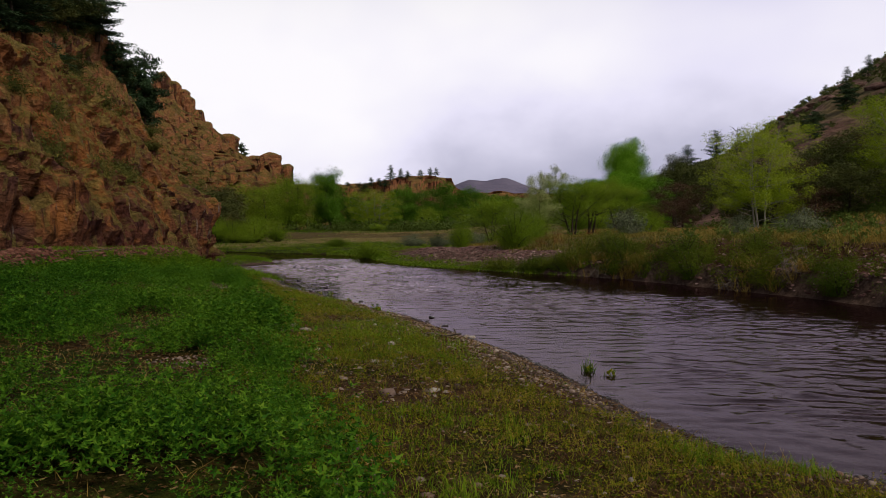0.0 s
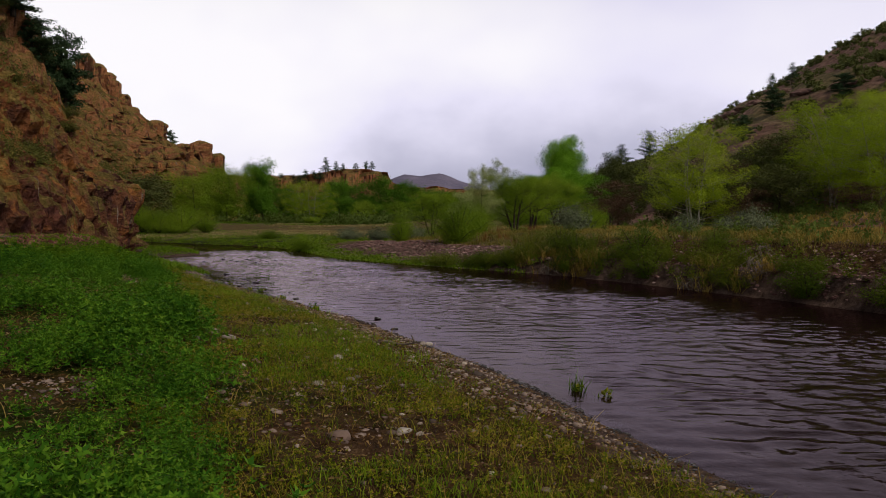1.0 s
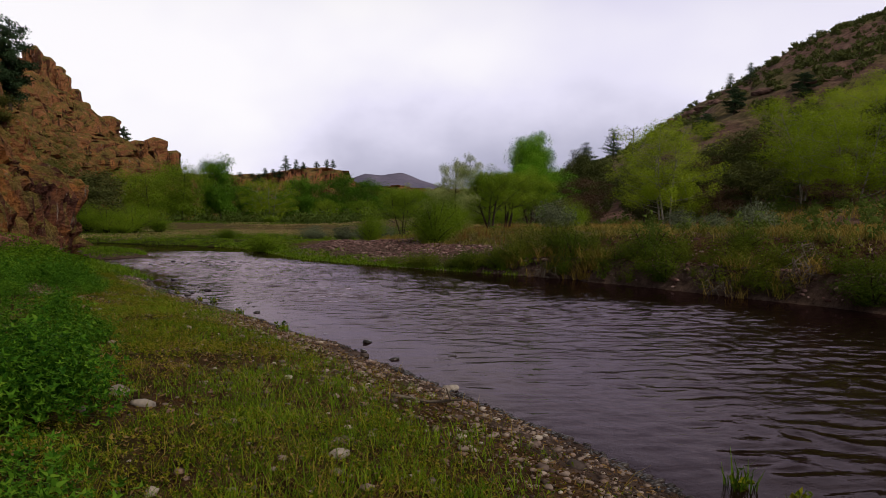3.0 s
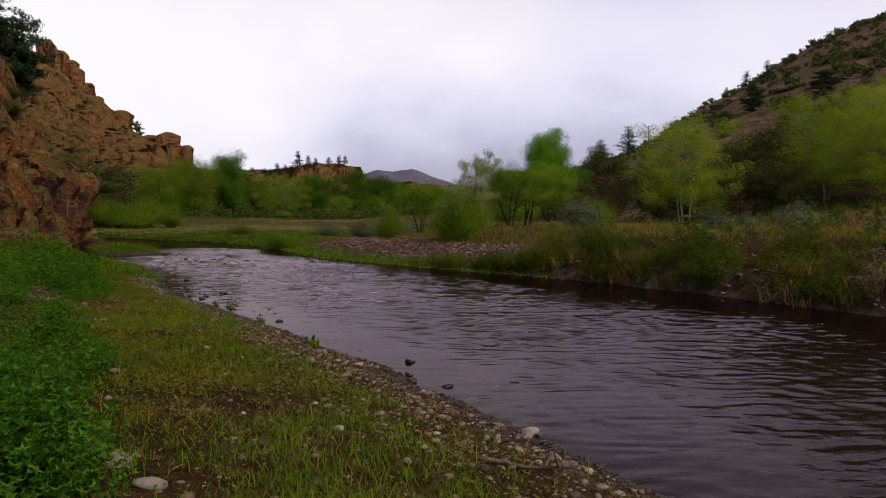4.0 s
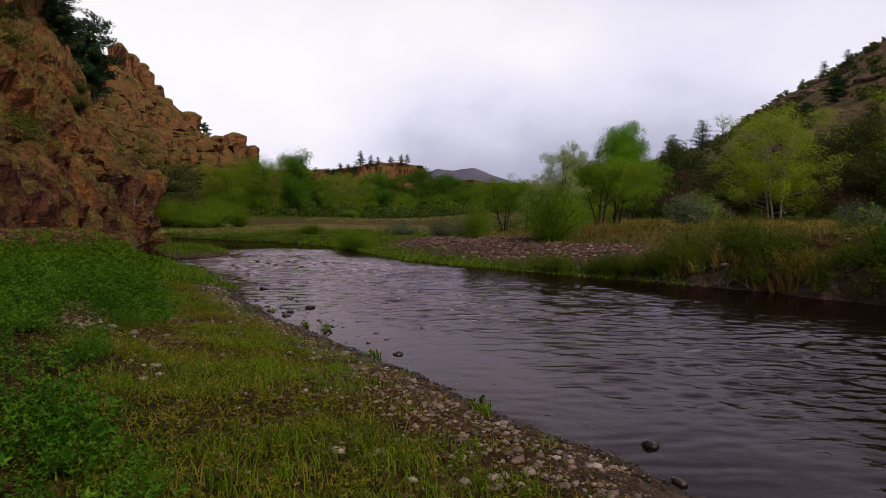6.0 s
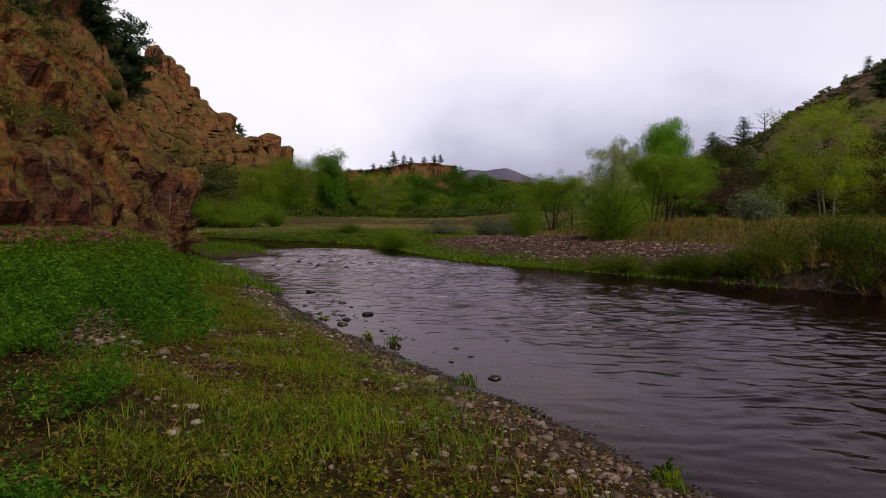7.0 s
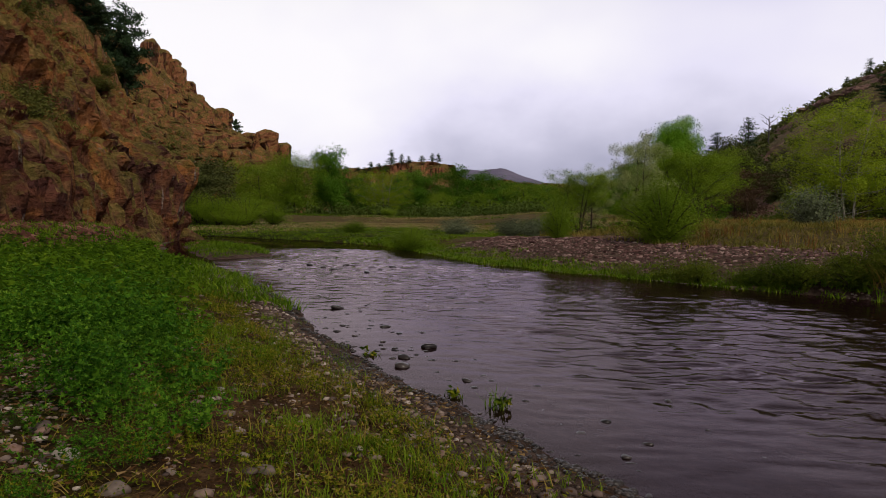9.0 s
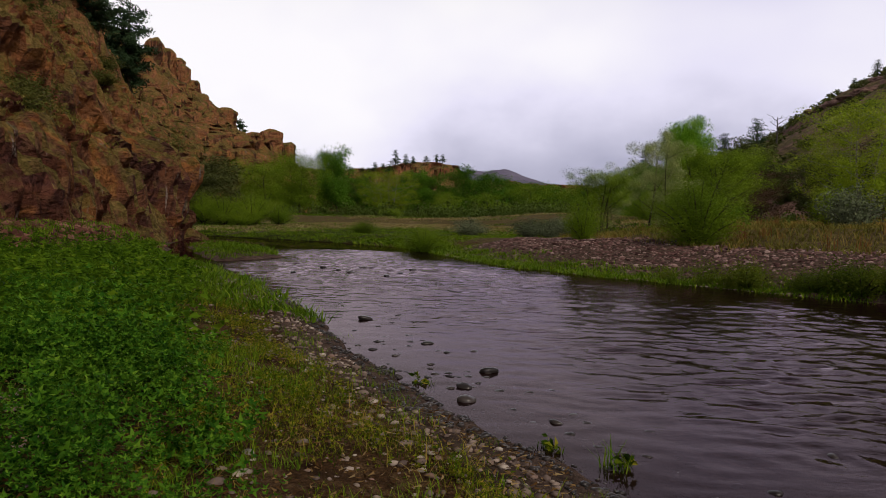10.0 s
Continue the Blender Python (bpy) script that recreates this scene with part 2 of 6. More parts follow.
def hill_material():
    m = Mat("scrub_hillside")
    p = m.pos()
    n1, n2 = m.noise(p, 0.035, 6, 0.65), m.noise(p, 0.5, 6, 0.7)
    grass = m.ramp(n2, [(0.3, (0.040, 0.038, 0.014)), (0.5, (0.115, 0.092, 0.040)), (0.7, (0.24, 0.175, 0.090))])
    rock = m.ramp(n2, [(0.3, (0.055, 0.030, 0.026)), (0.5, (0.15, 0.085, 0.066)), (0.7, (0.27, 0.17, 0.13))])
    g = m.N("ShaderNodeNewGeometry")
    z = m.N("ShaderNodeSeparateXYZ")
    m.L(g.outputs["Normal"], z.inputs[0])
    c = m.mix(m.grey(n1, 0.44, 0.54), grass, rock)
    c = m.mix(m.grey(z.outputs["Z"], 0.75, 0.55), c, rock)
    return m.done(c, 0.95, m.bump(n2, 0.8, 0.8), 0.15)


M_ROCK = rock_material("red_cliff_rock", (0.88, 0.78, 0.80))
M_GROUND = ground_material()
M_WATER = water_material()
M_HILL = hill_material()
M_MESA = rock_material("far_mesa_rock", (0.95, 0.80, 0.86), 0.9)
M_RIM = far_material("rim_rock", [(0.3, (0.055, 0.032, 0.030)), (0.5, (0.15, 0.088, 0.072)), (0.7, (0.27, 0.175, 0.14))], 0.45, 0.8)
# the mountain's distance haze is put into its blue-grey colour
M_MOUNTAIN = far_material("haze_blue_mountain", [(0.35, (0.10, 0.095, 0.15)), (0.65, (0.19, 0.17, 0.24))], 0.004, 40)
M_STONE = stone_material("bank_stone", [(0.0, (0.06, 0.046, 0.042)), (0.35, (0.14, 0.105, 0.092)), (0.6, (0.25, 0.20, 0.17)), (0.8, (0.17, 0.10, 0.08)), (1.0, (0.44, 0.39, 0.34))])
M_GRAVEL = stone_material("shore_gravel", [(0.0, (0.08, 0.056, 0.048)), (0.3, (0.20, 0.145, 0.125)), (0.6, (0.32, 0.25, 0.21)), (0.8, (0.24, 0.145, 0.115)), (1.0, (0.50, 0.43, 0.37))])
M_PALE = stone_material("pale_stone", [(0.0, (0.22, 0.175, 0.145)), (0.5, (0.30, 0.255, 0.22)), (1.0, (0.40, 0.36, 0.32))])
M_WET = stone_material("wet_stone", [(0.0, (0.021, 0.017, 0.017)), (0.5, (0.042, 0.034, 0.032)), (1.0, (0.070, 0.056, 0.052))], 0.35, 0.5)
M_SCREE = stone_material("purple_scree", [(0.0, (0.055, 0.026, 0.025)), (0.4, (0.15, 0.078, 0.072)), (0.75, (0.245, 0.148, 0.136)), (1.0, (0.42, 0.30, 0.275))])
M_RUBBLE = stone_material("red_rubble", [(0.0, (0.06, 0.024, 0.018)), (0.5, (0.14, 0.056, 0.038)), (1.0, (0.25, 0.125, 0.090))])
M_WEED = leaf_material("weed_leaf", [(0.15, (0.009, 0.037, 0.004)), (0.42, (0.037, 0.128, 0.009)), (0.66, (0.115, 0.265, 0.017)), (0.88, (0.25, 0.41, 0.034))], 0.35, far=0.5, own=0.4)
M_GRASS = leaf_material("grass_blade", [(0.18, (0.014, 0.034, 0.002)), (0.36, (0.058, 0.112, 0.005)), (0.52, (0.165, 0.205, 0.008)), (0.68, (0.28, 0.28, 0.018)), (0.84, (0.44, 0.31, 0.06))], 0.35, far=0.5, own=0.5)
M_FRESH = leaf_material("fresh_grass_blade", [(0.15, (0.042, 0.100, 0.005)), (0.5, (0.125, 0.235, 0.011)), (0.85, (0.28, 0.38, 0.024))], 0.4, far=0.6, own=0.4)
M_DRY = leaf_material("dry_grass", [(0.15, (0.16, 0.110, 0.022)), (0.45, (0.34, 0.240, 0.052)), (0.8, (0.54, 0.41, 0.125))], 0.3)
M_STRAW = leaf_material("pale_straw", [(0.15, (0.24, 0.175, 0.070)), (0.5, (0.44, 0.345, 0.155)), (0.85, (0.62, 0.52, 0.28))], 0.3)
M_LEDGE = leaf_material("ledge_grass", [(0.15, (0.085, 0.090, 0.016)), (0.5, (0.22, 0.20, 0.042)), (0.85, (0.45, 0.36, 0.11))], 0.3)
M_RUST = leaf_material("rusty_stalks", [(0.15, (0.10, 0.040, 0.012)), (0.5, (0.21, 0.090, 0.028)), (0.85, (0.32, 0.17, 0.06))], 0.25)
M_LITTER = leaf_material("dead_leaf_litter", [(0.15, (0.045, 0.020, 0.007)), (0.45, (0.14, 0.072, 0.026)), (0.68, (0.28, 0.18, 0.075)), (0.9, (0.44, 0.33, 0.17))], 0.1, own=0.6)
M_SHRUB = leaf_material("bank_shrub_leaf", [(0.15, (0.035, 0.066, 0.006)), (0.45, (0.095, 0.150, 0.013)), (0.75, (0.21, 0.235, 0.027)), (0.92, (0.33, 0.28, 0.06))], 0.45)
M_CLIFFLEAF = leaf_material("cliff_shrub_leaf", [(0.15, (0.042, 0.054, 0.012)), (0.5, (0.102, 0.114, 0.024)), (0.85, (0.204, 0.192, 0.054))], 0.25)
M_SAGE = leaf_material("sage_leaf", [(0.15, (0.075, 0.096, 0.052)), (0.5, (0.140, 0.168, 0.092)), (0.85, (0.225, 0.255, 0.150))], 0.15)
M_PALELEAF = leaf_material("young_cottonwood_leaf", [(0.15, (0.165, 0.243, 0.012)), (0.5, (0.316, 0.424, 0.024)), (0.85, (0.527, 0.600, 0.060))], 0.5, own=0.10)
M_BRIGHT = leaf_material("bright_cottonwood_leaf", [(0.15, (0.11, 0.25, 0.015)), (0.5, (0.20, 0.41, 0.024)), (0.85, (0.34, 0.55, 0.06))], 0.5, own=0.10)
M_WILLOW = leaf_material("willow_leaf", [(0.15, (0.092, 0.161, 0.011)), (0.5, (0.213, 0.328, 0.021)), (0.85, (0.391, 0.506, 0.046))], 0.5, own=0.10)
M_OLIVE = leaf_material("olive_green_leaf", [(0.15, (0.048, 0.084, 0.014)), (0.5, (0.102, 0.150, 0.026)), (0.85, (0.180, 0.240, 0.054))], 0.35, own=0.10)
M_DARK = leaf_material("dark_green_leaf", [(0.15, (0.039, 0.106, 0.008)), (0.5, (0.091, 0.212, 0.014)), (0.85, (0.169, 0.330, 0.029))], 0.45, own=0.10)
M_SILVER = leaf_material("silvery_leaf", [(0.15, (0.192, 0.240, 0.077)), (0.5, (0.336, 0.396, 0.132)), (0.85, (0.528, 0.576, 0.242))], 0.45, own=0.10)
M_NEEDLE = leaf_material("pine_needle", [(0.15, (0.016, 0.034, 0.016)), (0.5, (0.036, 0.066, 0.028)), (0.85, (0.07, 0.11, 0.045))], 0.1)
M_SCRUB = leaf_material("hill_scrub_leaf", [(0.15, (0.034, 0.046, 0.012)), (0.5, (0.080, 0.096, 0.026)), (0.85, (0.15, 0.16, 0.05))], 0.25, own=0.10)
M_BROWN = leaf_material("brown_twigs", [(0.15, (0.05, 0.028, 0.018)), (0.5, (0.10, 0.056, 0.034)), (0.85, (0.16, 0.10, 0.06))], 0.1)
M_BARK = bark_material("dark_bark", (0.025, 0.018, 0.013), (0.085, 0.062, 0.045))
M_PALEBARK = bark_material("pale_bark", (0.15, 0.13, 0.10), (0.36, 0.33, 0.28))
M_DEAD = bark_material("bleached_wood", (0.093, 0.069, 0.051), (0.223, 0.186, 0.150))
M_CHAR = bark_material("grey_dead_wood", (0.03, 0.026, 0.025), (0.10, 0.085, 0.08))


# ---- shape tools ----
def hash01(i, j, k, seed):
    h = (i * 374761393 + j * 668265263 + k * 1274126177 + seed * 974711) & 0x7FFFFFFF
    h = ((h ^ (h >> 13)) * 1103515245) & 0x7FFFFFFF
    h = ((h ^ (h >> 15)) * 12345677) & 0x7FFFFFFF
    return ((h ^ (h >> 12)) & 0xFFFF) / 65535.0


def value_noise(p, seed=0):
    """Smooth noise of -1 to 1 at the points p (n, 3)."""
    q = np.floor(p).astype(np.int64)
    f = p - q
    f = f * f * (3 - 2 * f)
    out = 0
    for a in (0, 1):
        for b in (0, 1):
            for c in (0, 1):
                w = (f[:, 0] if a else 1 - f[:, 0]) * (f[:, 1] if b else 1 - f[:, 1]) * (f[:, 2] if c else 1 - f[:, 2])
                out = out + w * hash01(q[:, 0] + a, q[:, 1] + b, q[:, 2] + c, seed)
    return out * 2 - 1


def fbm(p, octaves=4, seed=0, gain=0.5):
    p = np.asarray(p, float)
    out, amp, norm = 0, 1.0, 0.0
    for o in range(octaves):
        out = out + amp * value_noise(p * 2.0**o + 17.3 * o, seed + o)
        norm += amp
        amp *= gain
    return out / norm


def blocks(p, seed=0):
    """A cell value and the distance to the cell's edge: jointed rock."""
    q = np.floor(p).astype(np.int64)
    d1, d2, val = np.full(len(p), 9.0), np.full(len(p), 9.0), np.zeros(len(p))
    for a in (-1, 0, 1):
        for b in (-1, 0, 1):
            for c in (-1, 0, 1):
                i, j, k = q[:, 0] + a, q[:, 1] + b, q[:, 2] + c
                x = np.stack([i + hash01(i, j, k, seed), j + hash01(i, j, k, seed + 1), k + hash01(i, j, k, seed + 2)], 1)
                d = np.linalg.norm(x - p, axis=1)
                near = d < d1
                d2 = np.where(near, d1, np.minimum(d2, d))
                val = np.where(near, hash01(i, j, k, seed + 3), val)
                d1 = np.where(near, d, d1)
    return val, d2 - d1


def flat3(x, y, s=1.0, z=0.0):
    return np.stack([np.ravel(x) * s, np.ravel(y) * s, np.full(np.size(x), z)], 1)


def build_mesh(name, V, F, mat, smooth=False):
    """A mesh from points V (n, 3) and faces F, one array (m, 3 or 4)."""
    me = bpy.data.meshes.new(name)
    V, F = np.asarray(V, np.float32), np.asarray(F, np.int32)
    me.vertices.add(len(V))
    me.vertices.foreach_set("co", V.ravel())
    me.loops.add(F.size)
    me.loops.foreach_set("vertex_index", F.ravel())
    me.polygons.add(len(F))
    me.polygons.foreach_set("loop_start", np.arange(0, F.size, F.shape[1], dtype=np.int32))
    me.polygons.foreach_set("use_smooth", np.full(len(F), smooth))
    me.update(calc_edges=True)
    me.materials.append(mat)
    return me


def part(name, me, parent, label=""):
    ob = new(name, me)
    ob.parent = parent
    return tagged(ob, label) if label else ob


def grid_faces(n, m):
    i = np.arange(n * m).reshape(n, m)
    return np.stack([i[:-1, :-1].ravel(), i[:-1, 1:].ravel(), i[1:, 1:].ravel(), i[1:, :-1].ravel()], 1)


def steps(*stretches):
    """Grid lines: (from, to, spacing at the start, spacing at the end) one after another."""
    out = []
    for a, b, s0, s1 in stretches:
        x = a
        while x < b - 1e-6:
            out.append(x)
            x += s0 + (s1 - s0) * (x - a) / (b - a)
    out.append(stretches[-1][1])
    return np.array(out)


class Geo:
    """Quads gathered into one mesh."""

    def __init__(self):
        self.V, self.F, self.n = [], [], 0

    def add(self, V, F):
        self.V.append(V)
        self.F.append(F + self.n)
        self.n += len(V)

    def tube(self, pts, radii, sides=6):
        pts = np.asarray(pts, float)
        ahead = np.gradient(pts, axis=0)
        ahead /= np.linalg.norm(ahead, axis=1)[:, None] + 1e-9
        ref = np.array([1.0, 0.13, 0.21]) if abs(ahead[0][2]) > 0.6 else np.array([0.1, 0.2, 1.0])
        u = np.cross(ahead, ref)
        u /= np.linalg.norm(u, axis=1)[:, None] + 1e-9
        w = np.cross(ahead, u)
        a = np.linspace(0, 2 * np.pi, sides, endpoint=False)
        ring = u[:, None] * np.cos(a)[None, :, None] + w[:, None] * np.sin(a)[None, :, None]
        V = (pts[:, None] + ring * np.asarray(radii, float)[:, None, None]).reshape(-1, 3)
        F = []
        for i in range(len(pts) - 1):
            for j in range(sides):
                k = (j + 1) % sides
                F.append((i * sides + j, i * sides + k, (i + 1) * sides + k, (i + 1) * sides + j))
        self.add(V, np.array(F))

    def mesh(self, name, mat, smooth=True):
        return build_mesh(name, np.concatenate(self.V), np.concatenate(self.F), mat, smooth)


def unit(v):
    return v / (np.linalg.norm(v, axis=-1, keepdims=True) + 1e-9)


def leaf_quads(C, rng, size, slim=0.5, droop=0.0, spread=1.0):
    """A small pointed quad at each of the centres C."""
    n = len(C)
    a = unit(rng.normal(size=(n, 3)) * (1, 1, spread) + (0, 0, droop))
    b = unit(np.cross(a, rng.normal(size=(n, 3))))
    l = size * rng.uniform(0.6, 1.4, (n, 1)) / 2
    nrm = np.cross(a, b) * l * 0.35
    V = np.stack([C - a * l, C + b * l * slim + nrm, C + a * l, C - b * l * slim + nrm], 1).reshape(-1, 3)
    return V, np.arange(4 * n).reshape(-1, 4)


def leaf_tips(C, rng, size, slim=0.5, droop=0.0, spread=1.0, out=None, loose=0.42):
    """A small three-cornered leaf at each of the centres C; with out, its face turns that way, more or less."""
    n = len(C)
    if out is None:
        a = unit(rng.normal(size=(n, 3)) * (1, 1, spread) + (0, 0, droop))
        b = unit(np.cross(a, rng.normal(size=(n, 3))))
    else:
        face = unit(unit(out) + rng.normal(size=(n, 3)) * loose)
        a = unit(np.cross(face, rng.normal(size=(n, 3))))
        b = np.cross(face, a)
    l = size * rng.uniform(0.6, 1.4, (n, 1)) / 2
    V = np.stack([C + a * l, C - a * l * 0.7 + b * l * slim * 1.2, C - a * l * 0.7 - b * l * slim * 1.2], 1).reshape(-1, 3)
    return V, np.arange(3 * n).reshape(-1, 3)


def scatter(templates, places, turns, scales, pick):
    """Copies of template leaf sets (V, F) laid at places, as one V, F."""
    Vs, Fs, n = [], [], 0
    for k, (V, F) in enumerate(templates):
        idx = np.nonzero(pick == k)[0]
        if not len(idx):
            continue
        c, s = np.cos(turns[idx]), np.sin(turns[idx])
        x = V[None, :, 0] * c[:, None] - V[None, :, 1] * s[:, None]
        y = V[None, :, 0] * s[:, None] + V[None, :, 1] * c[:, None]
        P = np.stack([x, y, np.broadcast_to(V[None, :, 2], x.shape)], 2) * scales[idx][:, None, None] + places[idx][:, None]
        f = F[None] + (np.arange(len(idx)) * len(V))[:, None, None] + n
        Vs.append(P.reshape(-1, 3))
        Fs.append(f.reshape(-1, F.shape[1]))
        n += len(idx) * len(V)
    return np.concatenate(Vs), np.concatenate(Fs)


# ---- the lie of the land ----
LEFT_SHORE = [(8.5, -40), (6.4, 0), (5.7, 5.6), (4.9, 6.7), (4.25, 7.5), (4.0, 9.0), (3.7, 10.8), (3.2, 13.0), (2.65, 14.5), (1.95, 16.5), (1.05, 18.6), (0.2, 20.7), (-0.95, 23.6), (-1.5, 26.2), (-2.1, 28.5), (-2.9, 30.3), (-4.3, 33.8)]
POOL = [(-6.4, 38.0), (-8.0, 42.0), (-9.0, 46.0), (-10.4, 52.5), (-12.5, 57.0), (-18.0, 61.0), (-34.0, 64.0), (-34.0, 70.0), (-16.0, 65.5), (-8.0, 58.5), (-3.6, 55.0)]
RIGHT_SHORE = [(-0.4, 50.2), (0.6, 46.0), (1.6, 41.0), (2.5, 37.4), (4.2, 34.0), (5.8, 31.6), (7.6, 29.2), (9.3, 26.2), (10.3, 23.0), (11.2, 20.0), (11.9, 17.0), (13.0, 9.0), (14.5, 0), (17, -40)]
RIVER = LEFT_SHORE + POOL + RIGHT_SHORE
ISLAND = [(-5.3, 37.2), (-4.3, 38.6), (-4.0, 41.0), (-5.2, 44.0), (-7.2, 46.6), (-8.4, 46.8), (-7.8, 44.2), (-6.8, 41.0)]


def inside_distance(x, y, poly):
    """Distance to the polygon's edge, positive inside."""
    x, y = np.ravel(x).astype(float), np.ravel(y).astype(float)
    d, odd = np.full(len(x), 1e9), np.zeros(len(x), bool)
    for (ax, ay), (bx, by) in zip(poly, poly[1:] + poly[:1]):
        ex, ey = bx - ax, by - ay
        t = np.clip(((x - ax) * ex + (y - ay) * ey) / (ex * ex + ey * ey), 0, 1)
        d = np.minimum(d, np.hypot(x - ax - t * ex, y - ay - t * ey))
        if ey != 0:
            odd ^= ((ay > y) != (by > y)) & (x < ex * (y - ay) / ey + ax)
    return np.where(odd, d, -d)


def shore(x, y):
    """Metres from the water's edge: positive on land."""
    wob = 0.22 * fbm(flat3(x, y, 0.9), 3, 5)
    river = inside_distance(x, y, RIVER) + wob
    isle = inside_distance(x, y, ISLAND) + wob
    return -np.minimum(river, -isle)


MID_Y = [-40, 0, 10, 20, 30, 40, 48, 60]
MID_X = [12, 9.5, 8, 5.5, 2.2, -0.5, -4, -6]


def sstep(a, b, x):
    t = np.clip((x - a) / (b - a), 0, 1)
    return t * t * (3 - 2 * t)


CLIFF_Y = [-60, 20, 34, 45, 52, 56, 60, 65, 72, 85, 110, 140, 160, 170, 178, 184, 200, 240, 330]
CLIFF_X = [-9.0, -9.0, -8.8, -9.3, -10.2, -10.8, -12.6, -16.2, -20, -24, -27, -30, -32, -30, -25, -20, -20, -26, -45]


def land(x, y, fine=True):
    """The ground's height, the distance from the water, and which bank (1: the far, right one)."""
    x, y = np.ravel(x).astype(float), np.ravel(y).astype(float)
    s = shore(x, y)
    right = np.maximum((x > np.interp(y, MID_Y, MID_X)).astype(float), sstep(49, 53, y))
    low = 0.30 * (1 - np.exp(-np.maximum(s, 0) / 1.2)) + 0.035 * np.clip(s, 0, 9)
    steep = 0.62 * sstep(0.0, 0.45, s) + 0.66 * sstep(0.5, 2.2, s) + 0.02 * np.clip(s - 2, 0, 40)
    bar = 0.72 * sstep(0.3, 4.0, s) + 0.5 * sstep(4, 10, s) + 0.012 * np.clip(s - 6, 0, 60)
    flat = 0.35 * (1 - np.exp(-np.maximum(s, 0) / 1.5)) + 0.012 * np.clip(s, 0, 70)
    k1, k2 = sstep(27.5, 31.5, y), sstep(40, 56, y)
    high = steep * (1 - k1) + bar * k1
    high = high * (1 - k2 * sstep(18, 6, x)) + flat * k2 * sstep(18, 6, x)
    z = np.where(right > 0.5, high, low)
    z = np.where(s < 0, -0.55 * (1 - np.exp(np.minimum(s, 0) / 1.6)) - 0.01, z)
    # a low cut bank crosses the valley flat
    z = z + 0.55 * sstep(92, 95, y + 4 * fbm(flat3(x, y, 0.06), 2, 13)) * sstep(30, 20, x)
    foot = x - np.interp(y, CLIFF_Y, CLIFF_X)
    z = z + 0.5 * sstep(1.7, 0.2, foot) * sstep(46, 38, y) * (foot > -3)
    far = np.hypot(x, y)
    z = z + sstep(180, 420, far) * 3 + sstep(500, 3000, far) * 10
    if fine:
        damp = sstep(-0.4, 1.2, s)
        z = z + damp * (0.10 * fbm(flat3(x, y, 0.35), 3, 11) + 0.045 * fbm(flat3(x, y, 1.7), 3, 12))
    return z, s, right


def floor_at(x, y):
    return float(land(np.array([x]), np.array([y]))[0][0])


# the inner edge of the near cliff's foot, and the bank's tall weeds
WEED_Y = [-10, 5, 7.8, 9, 12, 14, 16, 18, 19.4, 21, 23, 27, 32, 36, 40]
WEED_X = [2.0, 1.6, 1.25, 1.0, 0.4, -0.1, -0.85, -1.6, -1.3, -1.6, -2.2, -3.1, -4.8, -6.5, -8]


def make_ground():
    xs = steps((-3200, -300, 400, 60), (-300, -40, 40, 3), (-40, -11, 2.2, 0.5), (-11, 16, 0.17, 0.17), (16, 40, 0.3, 1.5), (40, 300, 2, 40), (300, 3200, 60, 400))
    ys = steps((-600, -20, 120, 3), (-20, 4, 2, 0.3), (4, 40, 0.17, 0.2), (40, 75, 0.25, 0.8), (75, 320, 1.2, 30), (320, 4200, 40, 500))
    X, Y = np.meshgrid(xs, ys)
    z, s, right = land(X, Y)
    V = np.stack([X.ravel(), Y.ravel(), z], 1)
    me = build_mesh("ground", V, grid_faces(len(ys), len(xs)), M_GROUND, True)
    x, y = X.ravel(), Y.ravel()
    weed = sstep(-0.6, 0.6, np.interp(y, WEED_Y, WEED_X) - x)
    left_green = np.clip(0.22 + 0.22 * sstep(0.8, 2.5, s) + 0.12 * weed + 0.35 * sstep(24, 30, y), 0, 1)
    far_green = 0.5 * sstep(48, 60, y) + 0.35
    red = np.where(right > 0.5, far_green, left_green)
    green = np.where(right > 0.5, sstep(1.2, 3.0, s) * (0.85 - 0.55 * sstep(45, 60, y) + 0.6 * np.exp(-(((y - 94) / 9) ** 2))), 0.1)
    blue = np.maximum(sstep(1.2, 0.1, s) * np.where(right > 0.5, 0.7 - 0.6 * sstep(47, 50, y), 1.0), right * sstep(28, 31, y) * sstep(49, 44, y) * sstep(6.5, 4.0, s))
    col = np.stack([red, green, blue, np.ones_like(red)], 1).astype(np.float32)
    a = me.color_attributes.new("zone", "FLOAT_COLOR", "POINT")
    a.data.foreach_set("color", col.ravel())
    return tagged(new("ground", me), "brown soil with green grass and dry patches along a river", "ground", kind="structure")


make_ground()



